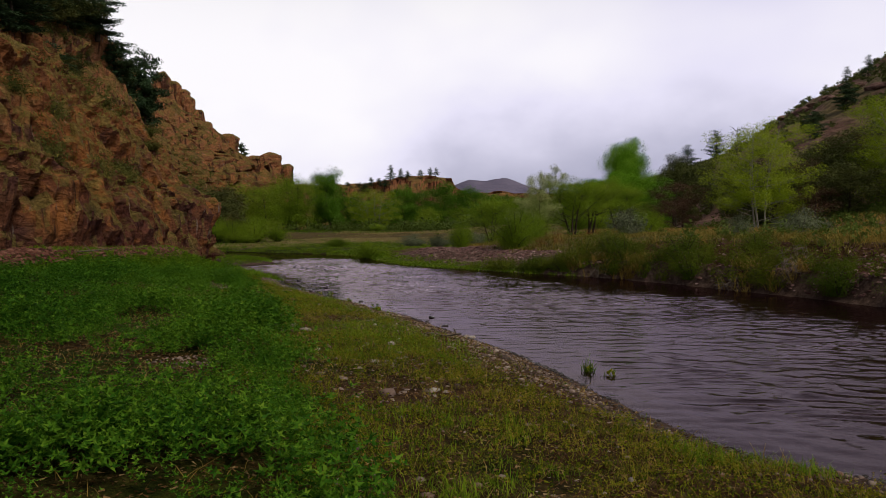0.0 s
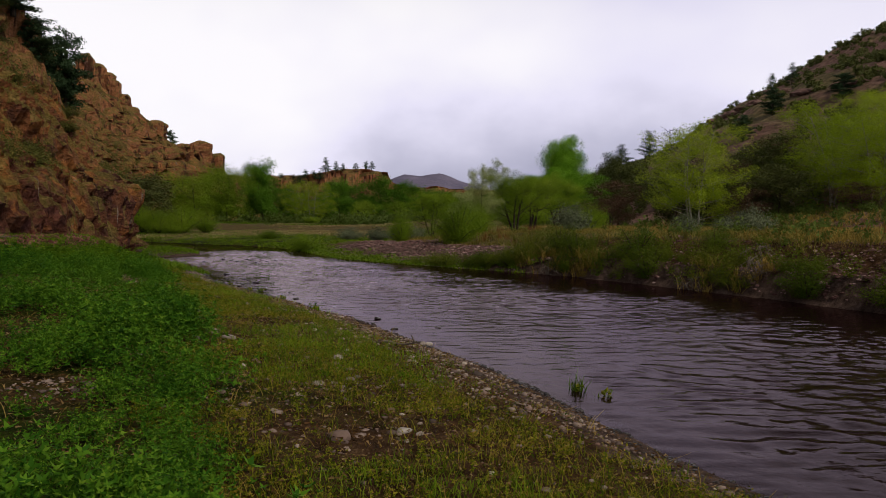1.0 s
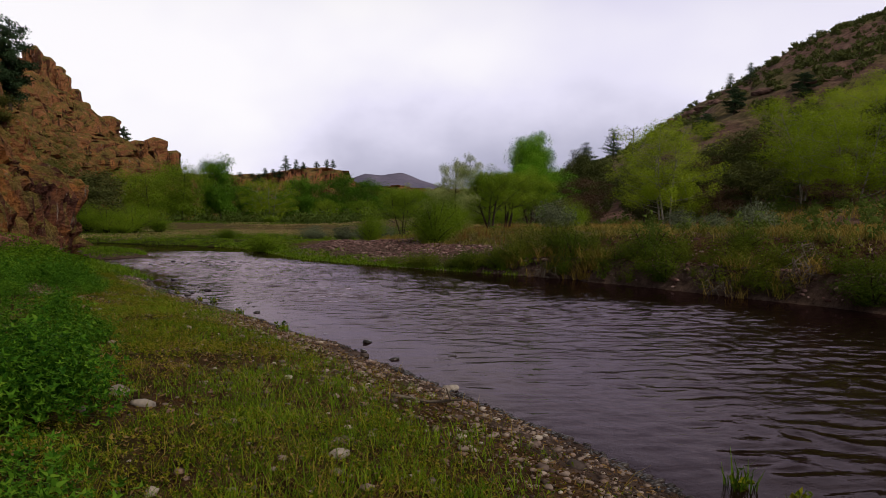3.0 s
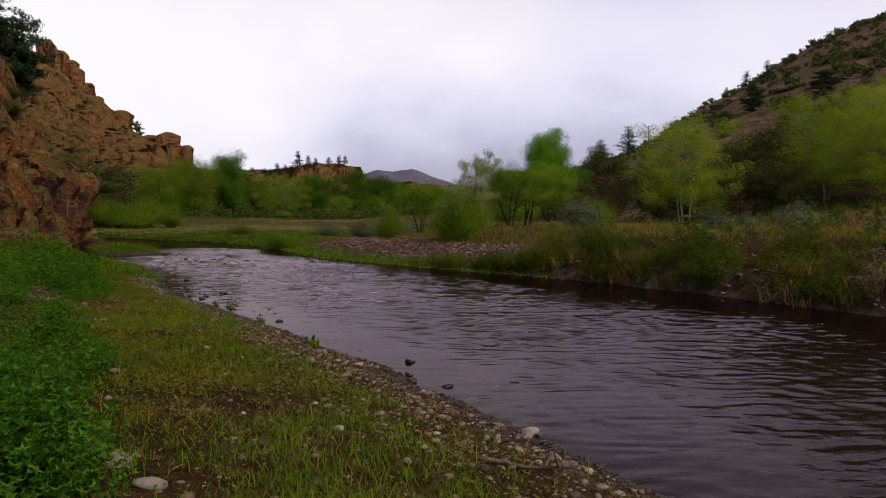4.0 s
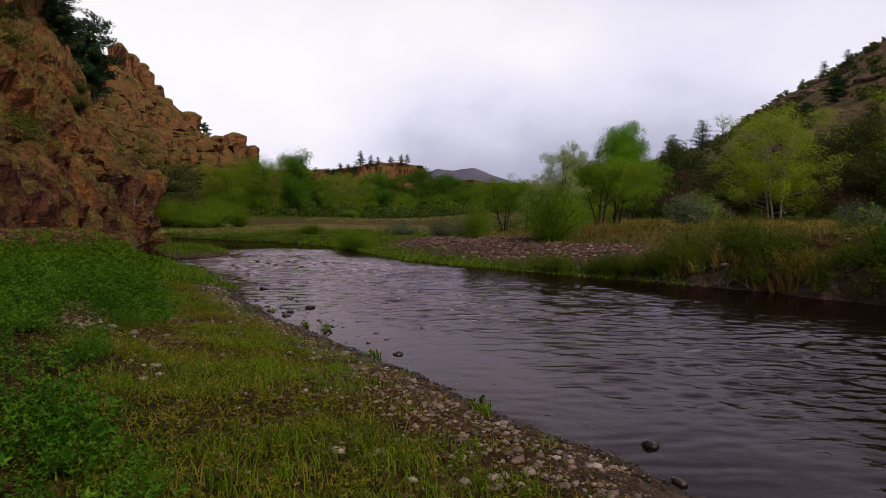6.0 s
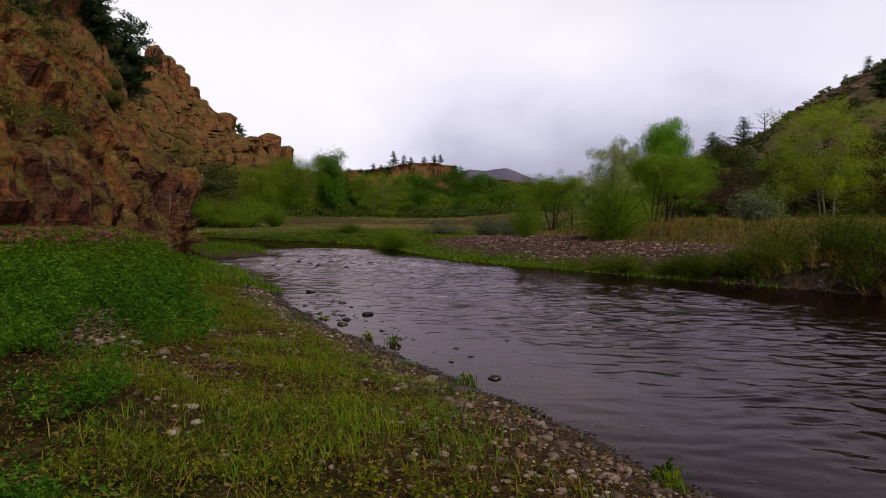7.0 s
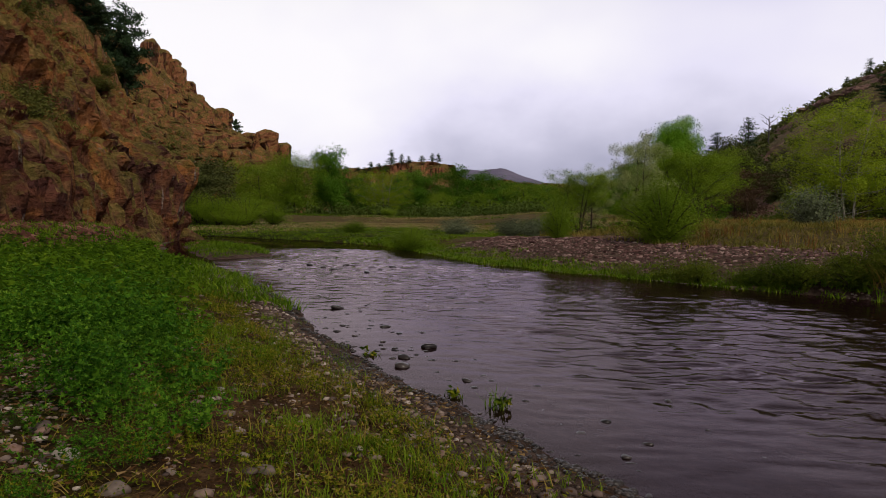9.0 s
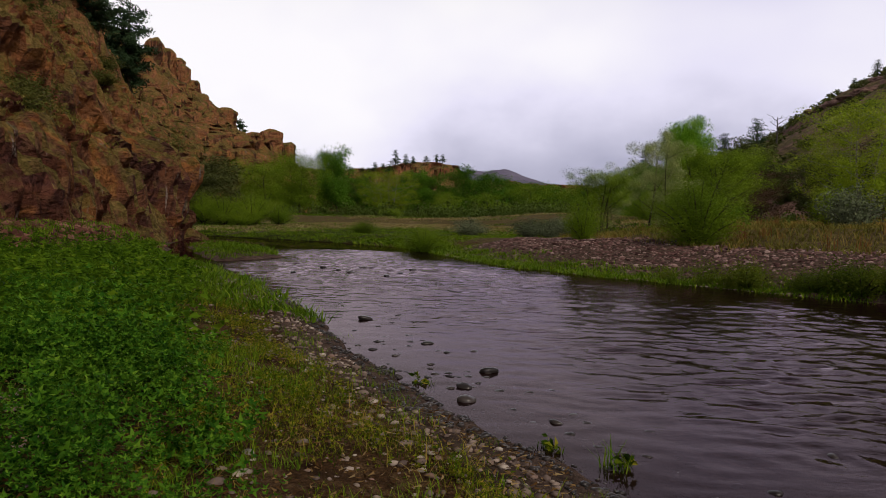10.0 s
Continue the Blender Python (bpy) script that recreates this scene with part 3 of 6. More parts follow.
def make_water():
    xs = steps((-36, -9, 1.2, 0.3), (-9, -4, 0.16, 0.09), (-4, 13, 0.062, 0.062), (13, 20, 0.3, 0.6))
    ys = steps((-40, 4, 3, 0.2), (4, 22, 0.042, 0.048), (22, 50, 0.055, 0.13), (50, 75, 0.4, 1))
    X, Y = np.meshgrid(xs, ys)
    # the current ruffles the deep middle, the shallows lie calm, and beyond the riffle the pool lies still
    x, y = X.ravel(), Y.ravel()
    deep = -(np.maximum(inside_distance(x, y, ISLAND), -inside_distance(x, y, RIVER)))
    run = 0.5 + 0.5 * sstep(0.1, 2.2, deep) + 0.5 * np.exp(-(((x + 2.5) / 1.6) ** 2) - ((y - 37) / 4) ** 2)
    run = run * (0.35 + 0.65 * sstep(0.4, 3.0, np.interp(y, [-40, 0, 20, 31.6, 41, 50], [17, 14.5, 11.2, 5.8, 1.6, -1.2]) - x))
    left = np.interp(y, [p[1] for p in LEFT_SHORE], [p[0] for p in LEFT_SHORE])
    run = run * (1 - 0.5 * sstep(12, 17, y) * sstep(28, 24, y) * sstep(2.2, 0.5, x - left)) * (1 + 0.8 * sstep(29, 35, y))
    run = run * sstep(46.8, 45.4, y + 0.7 * fbm(flat3(x, y, 0.5), 2, 127)) * sstep(-6.2, -4.6, x + 0.5 * sstep(38, 34, y) * 9)
    gust = 0.6 + 0.7 * sstep(-0.3, 0.4, fbm(flat3(x, y * 1.6, 0.35), 3, 121))
    P = np.stack([x + 0.22 * fbm(flat3(x, y, 1.1), 2, 122), y + 0.16 * fbm(flat3(x, y, 1.3), 2, 123) + 0.12 * x, 0 * x], 1)
    h = 0.12 * value_noise(P * (1.5, 2.6, 1), 124) + 0.40 * (1 - 2.2 * np.abs(value_noise(P * (3.3, 6.8, 1), 125))) + 0.16 * (1 - 2.2 * np.abs(value_noise(P * (5.2, 9.0, 1), 126)))
    V = np.stack([x, y, 0.0210 * run * gust * h], 1)
    F = grid_faces(len(ys), len(xs))
    me = build_mesh("water", V, F[(deep[F] > -0.8).any(1)], M_WATER, True)
    a = me.attributes.new("run", "FLOAT", "POINT")
    a.data.foreach_set("value", run.astype(np.float32))
    tagged(new("water", me), "rippled dark purple-brown river water reflecting a grey sky", "river", kind="structure")


make_water()

# ---- the cliff on the near bank ----
CY = [45, 53, 60, 75, 95, 130, 170, 210, 330]
CV = [0, 0.9, 1.5, 2.4, 3.4, 5, 7, 10, 15, 30, 36, 46, 60, 120]
CZ = [
    [0.4, 3.2, 4.0, 4.7, 7.2, 8.8, 10, 12, 15.5, 23, 26, 30, 33, 46],
    [0.3, 3.6, 4.3, 5.0, 7.4, 9, 10.4, 12.5, 17, 25, 28, 32, 35, 47],
    [0.3, 3.8, 4.6, 6, 8, 9.6, 11.2, 14, 20, 27.5, 30, 33, 36, 48],
    [0.3, 3.2, 4.6, 6.2, 8, 10.4, 12.8, 16.2, 23, 32, 35, 38, 42, 52],
    [0.4, 3.8, 6.0, 7.7, 9.5, 12.5, 24.0, 29.0, 33.0, 38.0, 40.0, 43.0, 46.0, 56.0],
    [0.4, 2.6, 4.0, 5.3, 6.7, 9.0, 10.5, 13.0, 18.0, 27.0, 30.0, 32.0, 36.0, 50.0],
    [0.4, 3.8, 6.0, 7.5, 9.3, 12.0, 14.0, 17.0, 20.0, 32, 38, 38, 36.0, 56.0],
    [0.4, 7.4, 11.0, 12.6, 13.6, 15.0, 16.3, 17.0, 18.5, 30.0, 37.0, 39.0, 40.0, 60],
    [0.4, 7.4, 12.0, 13.5, 15.3, 18.0, 18.5, 19.0, 21.0, 30.0, 34.0, 33.0, 36.0, 60.0],
]


def table2(y, v, ys, vs, zs):
    rows = np.array([np.interp(v, vs, z) for z in zs])
    t = np.clip(np.interp(y, ys, np.arange(len(ys))), 0, len(ys) - 1.001)
    i = t.astype(int)
    f = (t - i) * (t - i) * (3 - 2 * (t - i))
    n = np.arange(len(v))
    return rows[i, n] * (1 - f) + rows[i + 1, n] * f


def cliff_points(v, y):
    """The rock's surface v metres in from its foot."""
    x = np.interp(y, CLIFF_Y, CLIFF_X) - v
    z = table2(y, np.maximum(v, 0), CY, CV, CZ) + np.minimum(v, 0) * 4
    P = np.stack([x, y, z], 1)
    # ledges
    warp = 1.2 * fbm(P * 0.12, 3, 31)
    for period, deep in ((3.1, 0.42), (1.25, 0.35)):
        u = (z + warp * 1.6) / period
        f = u - np.floor(u)
        P[:, 2] += sstep(0.3, 1.2, z) * (1 - 0.95 * sstep(78, 110, y)) * deep * period * (sstep(0.55, 1.0, f) - f) * (0.6 + 0.4 * fbm(P * 0.3, 2, 33))
    far = 1 + sstep(70, 170, y) * 1.2
    calm = 0.55 + 0.45 * sstep(55, 80, y)
    val, edge = blocks(P / np.stack([2.6 * far, 2.6 * far, 3.2 * far * (1 + 1.6 * sstep(120, 170, y))], 1) + 0.5 * fbm(P * 0.2, 2, 35)[:, None], 41)
    val2, edge2 = blocks(P / np.stack([0.9 * far, 0.9 * far, 1.2 * far], 1), 47)
    up = sstep(0.0, 1.0, z)
    val3, edge3 = blocks(P / np.stack([0.38 * far, 0.38 * far, 0.5 * far], 1) + 3.3, 53)
    out = up * far * (1.3 * calm * (val - 0.4) * sstep(0.0, 0.15, edge) + 0.55 * (val2 - 0.4) * sstep(0, 0.12, edge2) + 0.16 * (val3 - 0.4) - 0.28 * sstep(0.10, 0.0, edge))
    out += up * 0.5 * fbm(P * 0.55, 4, 51) + up * 2.0 * calm * fbm(P * 0.13, 3, 57)
    # upright columns along the far rim
    rim = sstep(150, 185, y) * sstep(10, 18, z)
    col, gap = blocks(P / np.array([5.5, 5.5, 40.0]), 59)
    P[:, 2] += rim * (5.0 * (col - 0.5) - 2.2 * sstep(0.12, 0.0, gap))
    shaft, cleft = blocks(P / np.array([4.0, 4.0, 26.0]) + 0.3 * fbm(P * 0.1, 2, 65)[:, None], 67)
    out = out * (1 - 0.8 * sstep(85, 130, y)) + sstep(85, 130, y) * (1.8 * (shaft - 0.5) - 0.7 * sstep(0.14, 0.0, cleft) + 0.5 * fbm(P * 0.8, 3, 69))
    P[:, 0] += out * 0.85
    P[:, 1] -= out * 0.35
    P[:, 2] += out * (0.35 - 0.28 * sstep(110, 160, y))
    # the nose at the pool is undercut
    nose = np.exp(-(((y - 54) / 5) ** 2)) * np.exp(-(((P[:, 2] - 3.5) / 1.5) ** 2)) * sstep(3, 1.5, v)
    P[:, 0] += 0.9 * nose
    return P


def make_cliff():
    ys = steps((-45, 16, 3, 0.4), (16, 80, 0.18, 0.20), (80, 330, 0.25, 3))
    vs = steps((-0.4, 6, 0.11, 0.12), (6, 24, 0.16, 0.4), (24, 120, 0.5, 6))
    Vv, Y = np.meshgrid(vs, ys)
    P = cliff_points(Vv.ravel(), Y.ravel())
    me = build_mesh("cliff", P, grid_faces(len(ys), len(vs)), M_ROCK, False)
    return tagged(new("cliff", me), "craggy red-brown rock cliff with dry grass on its ledges", "cliff", kind="structure")


def rock_pillar(x, y, low, high, wide, deep, seed, cliff):
    """One of the jointed blocks that stand along the rim."""
    n, m = 20, 16
    a, u = np.linspace(0, 2 * np.pi, n, endpoint=False), np.linspace(0, 1, m)
    A, U = np.meshgrid(a, u)
    A, U = A.ravel(), U.ravel()
    c, d = np.cos(A), np.sin(A)
    k = (np.abs(c) ** 3 + np.abs(d) ** 3) ** (-1 / 3)
    taper = (1.08 - 0.2 * U) * np.maximum(1 - np.maximum(U - 0.9, 0) ** 2 * 70, 0.02) ** 0.5
    P = np.stack([c * k * taper * wide / 2, d * k * taper * deep / 2, low + (high - low) * U], 1)
    b, e = blocks(P / (wide * 0.5, wide * 0.5, wide * 0.9) + seed * 3.7, 70 + seed)
    P[:, :2] *= (1 + 0.34 * (b - 0.5) - 0.16 * sstep(0.12, 0, e) + 0.22 * fbm(P * 0.8 + seed, 3, 77))[:, None]
    P[:, 2] += 0.5 * fbm(P * 0.6 + seed, 3, 78) * U
    P += (x, y, 0)
    i, j = np.meshgrid(np.arange(m - 1), np.arange(n), indexing="ij")
    q, r = (j + 1) % n, i.ravel() * n
    F = np.stack([r + j.ravel(), r + q.ravel(), r + n + q.ravel(), r + n + j.ravel()], 1)
    part("rock_pillar", build_mesh("rock_pillar", P, F, M_ROCK, False), cliff)


cliff = make_cliff()
for n, (x, wide, high, low) in enumerate([(-57.2, 3.6, 42.0, 26), (-54.6, 3.0, 40.0, 26), (-52.4, 2.7, 38.4, 24), (-50.6, 2.4, 36.2, 24), (-48.6, 2.8, 32.8, 22), (-46.5, 1.8, 29.9, 22), (-44.2, 2.9, 26.6, 19), (-41.0, 4.8, 26.4, 18), (-34.0, 4.6, 21.2, 13), (-29.8, 4.8, 21.6, 12), (-26.4, 3.8, 18.8, 10)]):
    rock_pillar(x, 203 + (n * 7 % 3) * 1.3, low, high, wide * 1.12, 5.0, n, cliff)

# ---- the scrub hill behind the far bank ----
HILL_Y = [-80, 20, 60, 90, 130, 180, 230, 300, 420, 600]
HILL_X = [46, 44, 44, 46, 50, 56, 52, 46, 40, 30]
HV = [0, 8, 20, 40, 80, 115, 121, 130, 180, 260, 420]
HY = [0, 60, 100, 150, 190, 240, 300, 420, 600]
HZ = [
    [1.6, 4.0, 9.0, 20.0, 42.0, 58.8, 61.7, 66.0, 84.0, 105.0, 130.0],
    [1.6, 4.0, 9.0, 20.0, 42.0, 58.8, 61.7, 66.0, 84.0, 105.0, 130.0],
    [1.6, 3.5, 9.0, 18.0, 38.0, 53.4, 56.0, 60.0, 80.0, 105.0, 130.0],
    [1.6, 4.0, 10.0, 19.0, 38.0, 53.4, 56.0, 60.0, 80.0, 105.0, 130.0],
    [1.6, 4.0, 10.0, 24, 45.0, 56.9, 58.9, 62.0, 82.0, 108.0, 130.0],
    [1.6, 4, 10, 18, 34, 49, 53, 57, 80, 112, 140],
    [1.6, 4, 8, 13, 25, 37, 47.5, 55.5, 86, 116, 145],
    [1.6, 4.0, 8.0, 13.0, 22.0, 31.8, 33.5, 36.0, 54.0, 88.0, 125.0],
    [1.6, 3.0, 6.0, 9.0, 15.0, 21.3, 22.4, 24.0, 36.0, 66.0, 100.0],
]


def hill_points(v, y):
    x = np.interp(y, HILL_Y, HILL_X) + v
    z = table2(y, np.maximum(v, 0), HY, HV, HZ) + np.minimum(v, 0) * 0.6
    P = np.stack([x, y, z], 1)
    up = sstep(2, 8, z)
    P[:, 2] += up * (2.6 * fbm(P * 0.03, 4, 61) + 0.7 * fbm(P * 0.2, 4, 62))
    u = (P[:, 2] + 3 * fbm(P * 0.02, 2, 63)) / 9
    f = u - np.floor(u)
    P[:, 2] += up * 9 * 0.45 * (sstep(0.6, 1.0, f) - f) * np.clip(0.5 + 1.2 * fbm(P * 0.012, 2, 64), 0, 1)
    return P


def hill_at(x, y):
    v = x - float(np.interp(y, HILL_Y, HILL_X))
    return max(float(hill_points(np.array([v]), np.array([float(y)]))[0, 2]), floor_at(x, y)) if v > -4 else floor_at(x, y)


def cliff_at(x, y):
    v = float(np.interp(y, CLIFF_Y, CLIFF_X)) - x
    return float(cliff_points(np.array([v]), np.array([float(y)]))[0, 2])


def make_hill():
    ys = steps((-80, 40, 12, 3), (40, 320, 1.6, 4), (320, 600, 6, 20))
    vs = steps((-4, 60, 0.9, 1.6), (60, 420, 1.8, 12))
    Vv, Y = np.meshgrid(vs, ys)
    P = hill_points(Vv.ravel(), Y.ravel())
    me = build_mesh("hillside", P, grid_faces(len(ys), len(vs)), M_HILL, False)
    return tagged(new("hillside", me), "steep brown hillside with rocky bands and dark scrub", "hill", kind="structure")


make_hill()


def stone_shape(seed, level=2):
    bm = bmesh.new()
    bmesh.ops.create_icosphere(bm, subdivisions=level, radius=0.5)
    V = np.array([v.co[:] for v in bm.verts])
    F = np.array([[v.index for v in f.verts] for f in bm.faces])
    bm.free()
    V = V * (1 + 0.32 * fbm(V * 1.7 + seed * 7.1, 2, seed))[:, None]
    rng = np.random.default_rng(seed)
    for _ in range(6):
        n = unit(rng.normal(size=3))
        d = V @ n - rng.uniform(0.30, 0.44)
        V = V - np.maximum(d, 0)[:, None] * n * 0.85
    V = V * (1.0, rng.uniform(0.6, 0.9), rng.uniform(0.34, 0.56))
    return V, F


def rim_rock(x, y, wide, high, seed):
    """A weathered block of the rock band along the hill's shoulder."""
    V, F = stone_shape(seed, 3)
    V = V * (wide, wide * 0.8, high * 2)
    b, e = blocks(V / 2.2 + seed, 90 + seed)
    V = V * (1 + 0.16 * (b - 0.5) - 0.10 * sstep(0.12, 0, e))[:, None]
    ob = tagged(new("rock_outcrop", build_mesh("rock_outcrop", V, F, M_RIM, False)), "purple-brown weathered rock band on the hill's shoulder", "rock", "rim rocks")
    ob.matrix_basis = pose(x, y, hill_at(x, y) - 0.3, 0, 0, seed * 37)


def make_mesa():
    xs, vs = steps((-90, 170, 1.1, 1.1)), steps((0, 14, 0.7, 0.7), (14, 60, 1.2, 3))
    Vv, X = np.meshgrid(vs, xs)
    v, x = Vv.ravel(), X.ravel()
    top = np.interp(x, [-90, -30, -14, -6, 10, 31, 33.5, 40, 60, 64, 90, 170], [22, 22.5, 23, 24, 26.8, 26.4, 21, 18, 19.5, 18, 17.5, 15.5])
    z = np.interp(v, [0, 16, 20, 22.5, 30, 60], [0, 0.50, 0.66, 0.95, 1.0, 1.02]) * top + 2.5
    P = np.stack([x, 372 + v, z], 1)
    val, edge = blocks(P / 4.5, 71)
    up = sstep(8, 14, z)
    P[:, 1] -= up * (6.0 * (val - 0.4) * sstep(0, 0.2, edge) + 3 * fbm(P * 0.08, 3, 72))
    P[:, 2] += up * (1.2 * (val - 0.5) + 1.4 * fbm(P * 0.06, 3, 73))
    me = build_mesh("mesa", P, grid_faces(len(xs), len(vs)), M_MESA, False)
    return tagged(new("mesa", me), "flat-topped red rock mesa far up the valley", "mesa", kind="structure")


def make_mountain():
    xs, vs = steps((-600, 1400, 14, 14)), steps((0, 700, 18, 18))
    Vv, X = np.meshgrid(vs, xs)
    v, x = Vv.ravel(), X.ravel()
    top = np.interp(x, [-600, 60, 210, 270, 330, 400, 500, 610, 800, 1400], [100, 132, 168, 190, 184, 194, 164, 132, 108, 60])
    z = top * np.interp(v, [0, 350, 700], [0.0, 1.0, 0.7])
    P = np.stack([x, 2400 + v, z], 1)
    P[:, 2] += sstep(20, 80, z) * (14 * fbm(P * 0.006, 5, 81))
    me = build_mesh("mountain", P, grid_faces(len(xs), len(vs)), M_MOUNTAIN, True)
    return tagged(new("mountain", me), "hazy blue-grey mountain ridge on the horizon", "mountain", kind="structure")


make_mesa()
make_mountain()
for n, (x, y, wide, high) in enumerate([(172.0, 327, 13, 4.5), (170.5, 318, 12, 4.0), (171.0, 309, 13, 5.0), (172.5, 300, 12, 4.2), (173.5, 291, 13, 4.6), (176, 281, 12, 4.0), (178, 271, 13, 4.4), (184, 300, 14, 4.0), (150, 270, 12, 3.2), (140, 240, 12, 3.0), (128, 205, 10, 2.6), (120, 184, 10, 2.4), (124, 170, 10, 2.6)]):
    rim_rock(x, y, wide, high, n + 361)


# ---- trees and shrubs ----
def tree_shapes(seed, h=10.0, spread=4.0, low=0.2, limbs=9, leaves=7000, leaf=0.24, slim=0.5, trunk=0.16, lean=0.0, puff=0.085, stems=1, upward=0.9, skirt=0.0):
    """Wood and leaves of a broad-leaved tree of height h."""
    rng = np.random.default_rng(seed)
    stocks, tips = [], []
    for st in range(stems):
        wood = Geo()
        stocks.append((wood, []))
        off = rng.normal(0, 0.25 * (stems > 1), 2)
        tilt = rng.normal(0, 0.06 + 0.16 * (stems > 1), 2) + (lean, 0)
        k = np.linspace(0, 1, 8)
        tp = np.stack([off[0] + tilt[0] * h * k + 0.03 * h * np.sin(4 * k + seed), off[1] + tilt[1] * h * k + 0.03 * h * np.cos(3 * k + seed), h * 0.86 * k], 1)
        tp[:, :2] -= tp[0, :2] - off
        tp[0, 2] = -0.25
        wood.tube(tp, trunk * (1 - 0.88 * k) + 0.012, 7)
        for i in range(limbs):
            f = low + (0.95 - low) * (i + rng.uniform(0.1, 0.9)) / limbs
            base = np.array([np.interp(f, k, tp[:, c]) for c in range(3)])
            az = i * 2.4 + rng.uniform(-0.5, 0.5) + st
            reach = spread * (0.55 + 0.45 * np.sin(np.pi * np.clip(0.15 + 0.8 * f, 0, 1))) * rng.uniform(0.65, 1.1)
            end = base + np.array([np.cos(az) * reach, np.sin(az) * reach, reach * upward * rng.uniform(0.35, 1.0)])
            end[2] = min(end[2], h * rng.uniform(0.9, 1.0))
            mid = (base + end) / 2 + (0, 0, -0.06 * h) * np.array([0, 0, rng.uniform(-0.4, 1)])
            u = np.linspace(0, 1, 6)[:, None]
            lp = base * (1 - u) ** 2 + 2 * mid * u * (1 - u) + end * u * u
            r0 = trunk * 0.42 * (1 - 0.6 * f)
            limb = Geo()
            stocks[-1][1].append(limb)
            limb.tube(lp, np.linspace(r0, 0.012, 6), 5)
            tips.append((lp[3], 0.6))
            tips.append((lp[5], 1.0))
            for j in range(4):
                b2 = lp[2 + j % 3]
                dirn = unit(rng.normal(size=3) * (1, 1, 0.7) + (0, 0, 0.5))
                e2 = b2 + dirn * reach * rng.uniform(0.25, 0.5)
                limb.tube(np.stack([b2, (b2 + e2) / 2 + rng.normal(0, 0.02 * h, 3) * 0.6, e2]), [r0 * 0.4, r0 * 0.25, 0.008], 4)
                tips.append((e2, rng.uniform(0.6, 1.2)))
    T = np.array([t for t, _ in tips])
    W = np.array([w for _, w in tips])
    W = W * (1 + skirt * np.clip(1 - T[:, 2] / h * 1.6, 0, 1))
    idx = rng.choice(len(T), leaves, p=W / W.sum())
    sig = (puff * h * rng.uniform(0.6, 1.1, len(T)))[idx][:, None]
    way = unit(rng.normal(size=(leaves, 3)) + (0, 0, 0.25))
    C = T[idx] + way * rng.uniform(0.1, 1.0, (leaves, 1)) ** 0.36 * sig * (1.45, 1.45, 1.05) * (1 + 0.20 * value_noise(way * 2.3 + idx[:, None] * 1.7, seed))[:, None]
    heart = np.array([0, 0, h * 0.45])
    C[:, 2] = np.maximum(C[:, 2], 0.02 * h + 0.05)
    out = 1.3 * way + 0.4 * unit(C - heart) + (0, 0, 0.35)
    # a full-grown crown is h high and 0.8 h across
    sx, sz = 0.4 * h / np.percentile(np.hypot(C[:, 0], C[:, 1]), 95), h / np.percentile(C[:, 2], 99)
    C *= (sx, sx, sz)
    for wood, limbs_ in stocks:
        for g in [wood] + limbs_:
            for w in g.V:
                w *= (sx, sx, sz)
    V, F = leaf_tips(C, rng, leaf, slim, out=out)
    return stocks, V, F


def make_tree(name, label, wood_mat, leaf_mat, category="tree", group="", **kw):
    stocks, V, F = tree_shapes(**kw)
    top = new(name)
    tagged(top, label, category, group)
    for wood, limbs in stocks:
        trunk = part("trunk", wood.mesh("trunk", wood_mat), top)
        for limb in limbs:
            part("limb", limb.mesh("limb", wood_mat), trunk)
    part("crown", build_mesh("crown", V, F, leaf_mat), top)
    return top


def bush_shapes(seed, h=1.0, r=0.7, stems=14, leaves=2500, leaf=0.07, slim=0.4, hollow=0.35, tall=1.0):
    rng = np.random.default_rng(seed)
    wood, C = [], []
    per = leaves // stems
    for i in range(stems):
        az, f = i * 2.4 + rng.uniform(-0.4, 0.4), np.sqrt((i + 0.5) / stems)
        end = np.array([np.cos(az) * r * f, np.sin(az) * r * f, h * (1 - 0.55 * f * f) * rng.uniform(0.62, 1.12)])
        b = np.array([np.cos(az) * 0.06 * r, np.sin(az) * 0.06 * r, -0.08])
        u = np.linspace(0, 1, 5)[:, None]
        mid = np.array([end[0] * 0.35, end[1] * 0.35, end[2] * 0.62])
        lp = b * (1 - u) ** 2 + 2 * mid * u * (1 - u) + end * u * u
        stem = Geo()
        stem.tube(lp, np.linspace(0.022 * h + 0.004, 0.004, 5), 4)
        wood.append(stem)
        t = rng.uniform(hollow, 1.05, per)[:, None]
        c = b * (1 - t) ** 2 + 2 * mid * t * (1 - t) + end * t * t
        C.append(c + np.clip(rng.normal(size=(per, 3)), -1.7, 1.7) * (0.17 * r, 0.17 * r, 0.09 * h))
    C = np.concatenate(C)
    C[:, 2] = np.abs(C[:, 2]) + 0.015
    V, F = leaf_tips(C, rng, leaf, slim, out=unit(C * (1 / r, 1 / r, 1 / h) - (0, 0, 0.25)) + (0, 0, 0.35), loose=0.75)
    return wood, V, F


def make_bush(name, label, wood_mat, leaf_mat, category="bush", group="", **kw):
    wood, V, F = bush_shapes(**kw)
    top = new(name)
    tagged(top, label, category, group)
    for stem in wood[::2]:
        part("stem", stem.mesh("stem", wood_mat), top)
    part("foliage", build_mesh("foliage", V, F, leaf_mat), top)
    return top


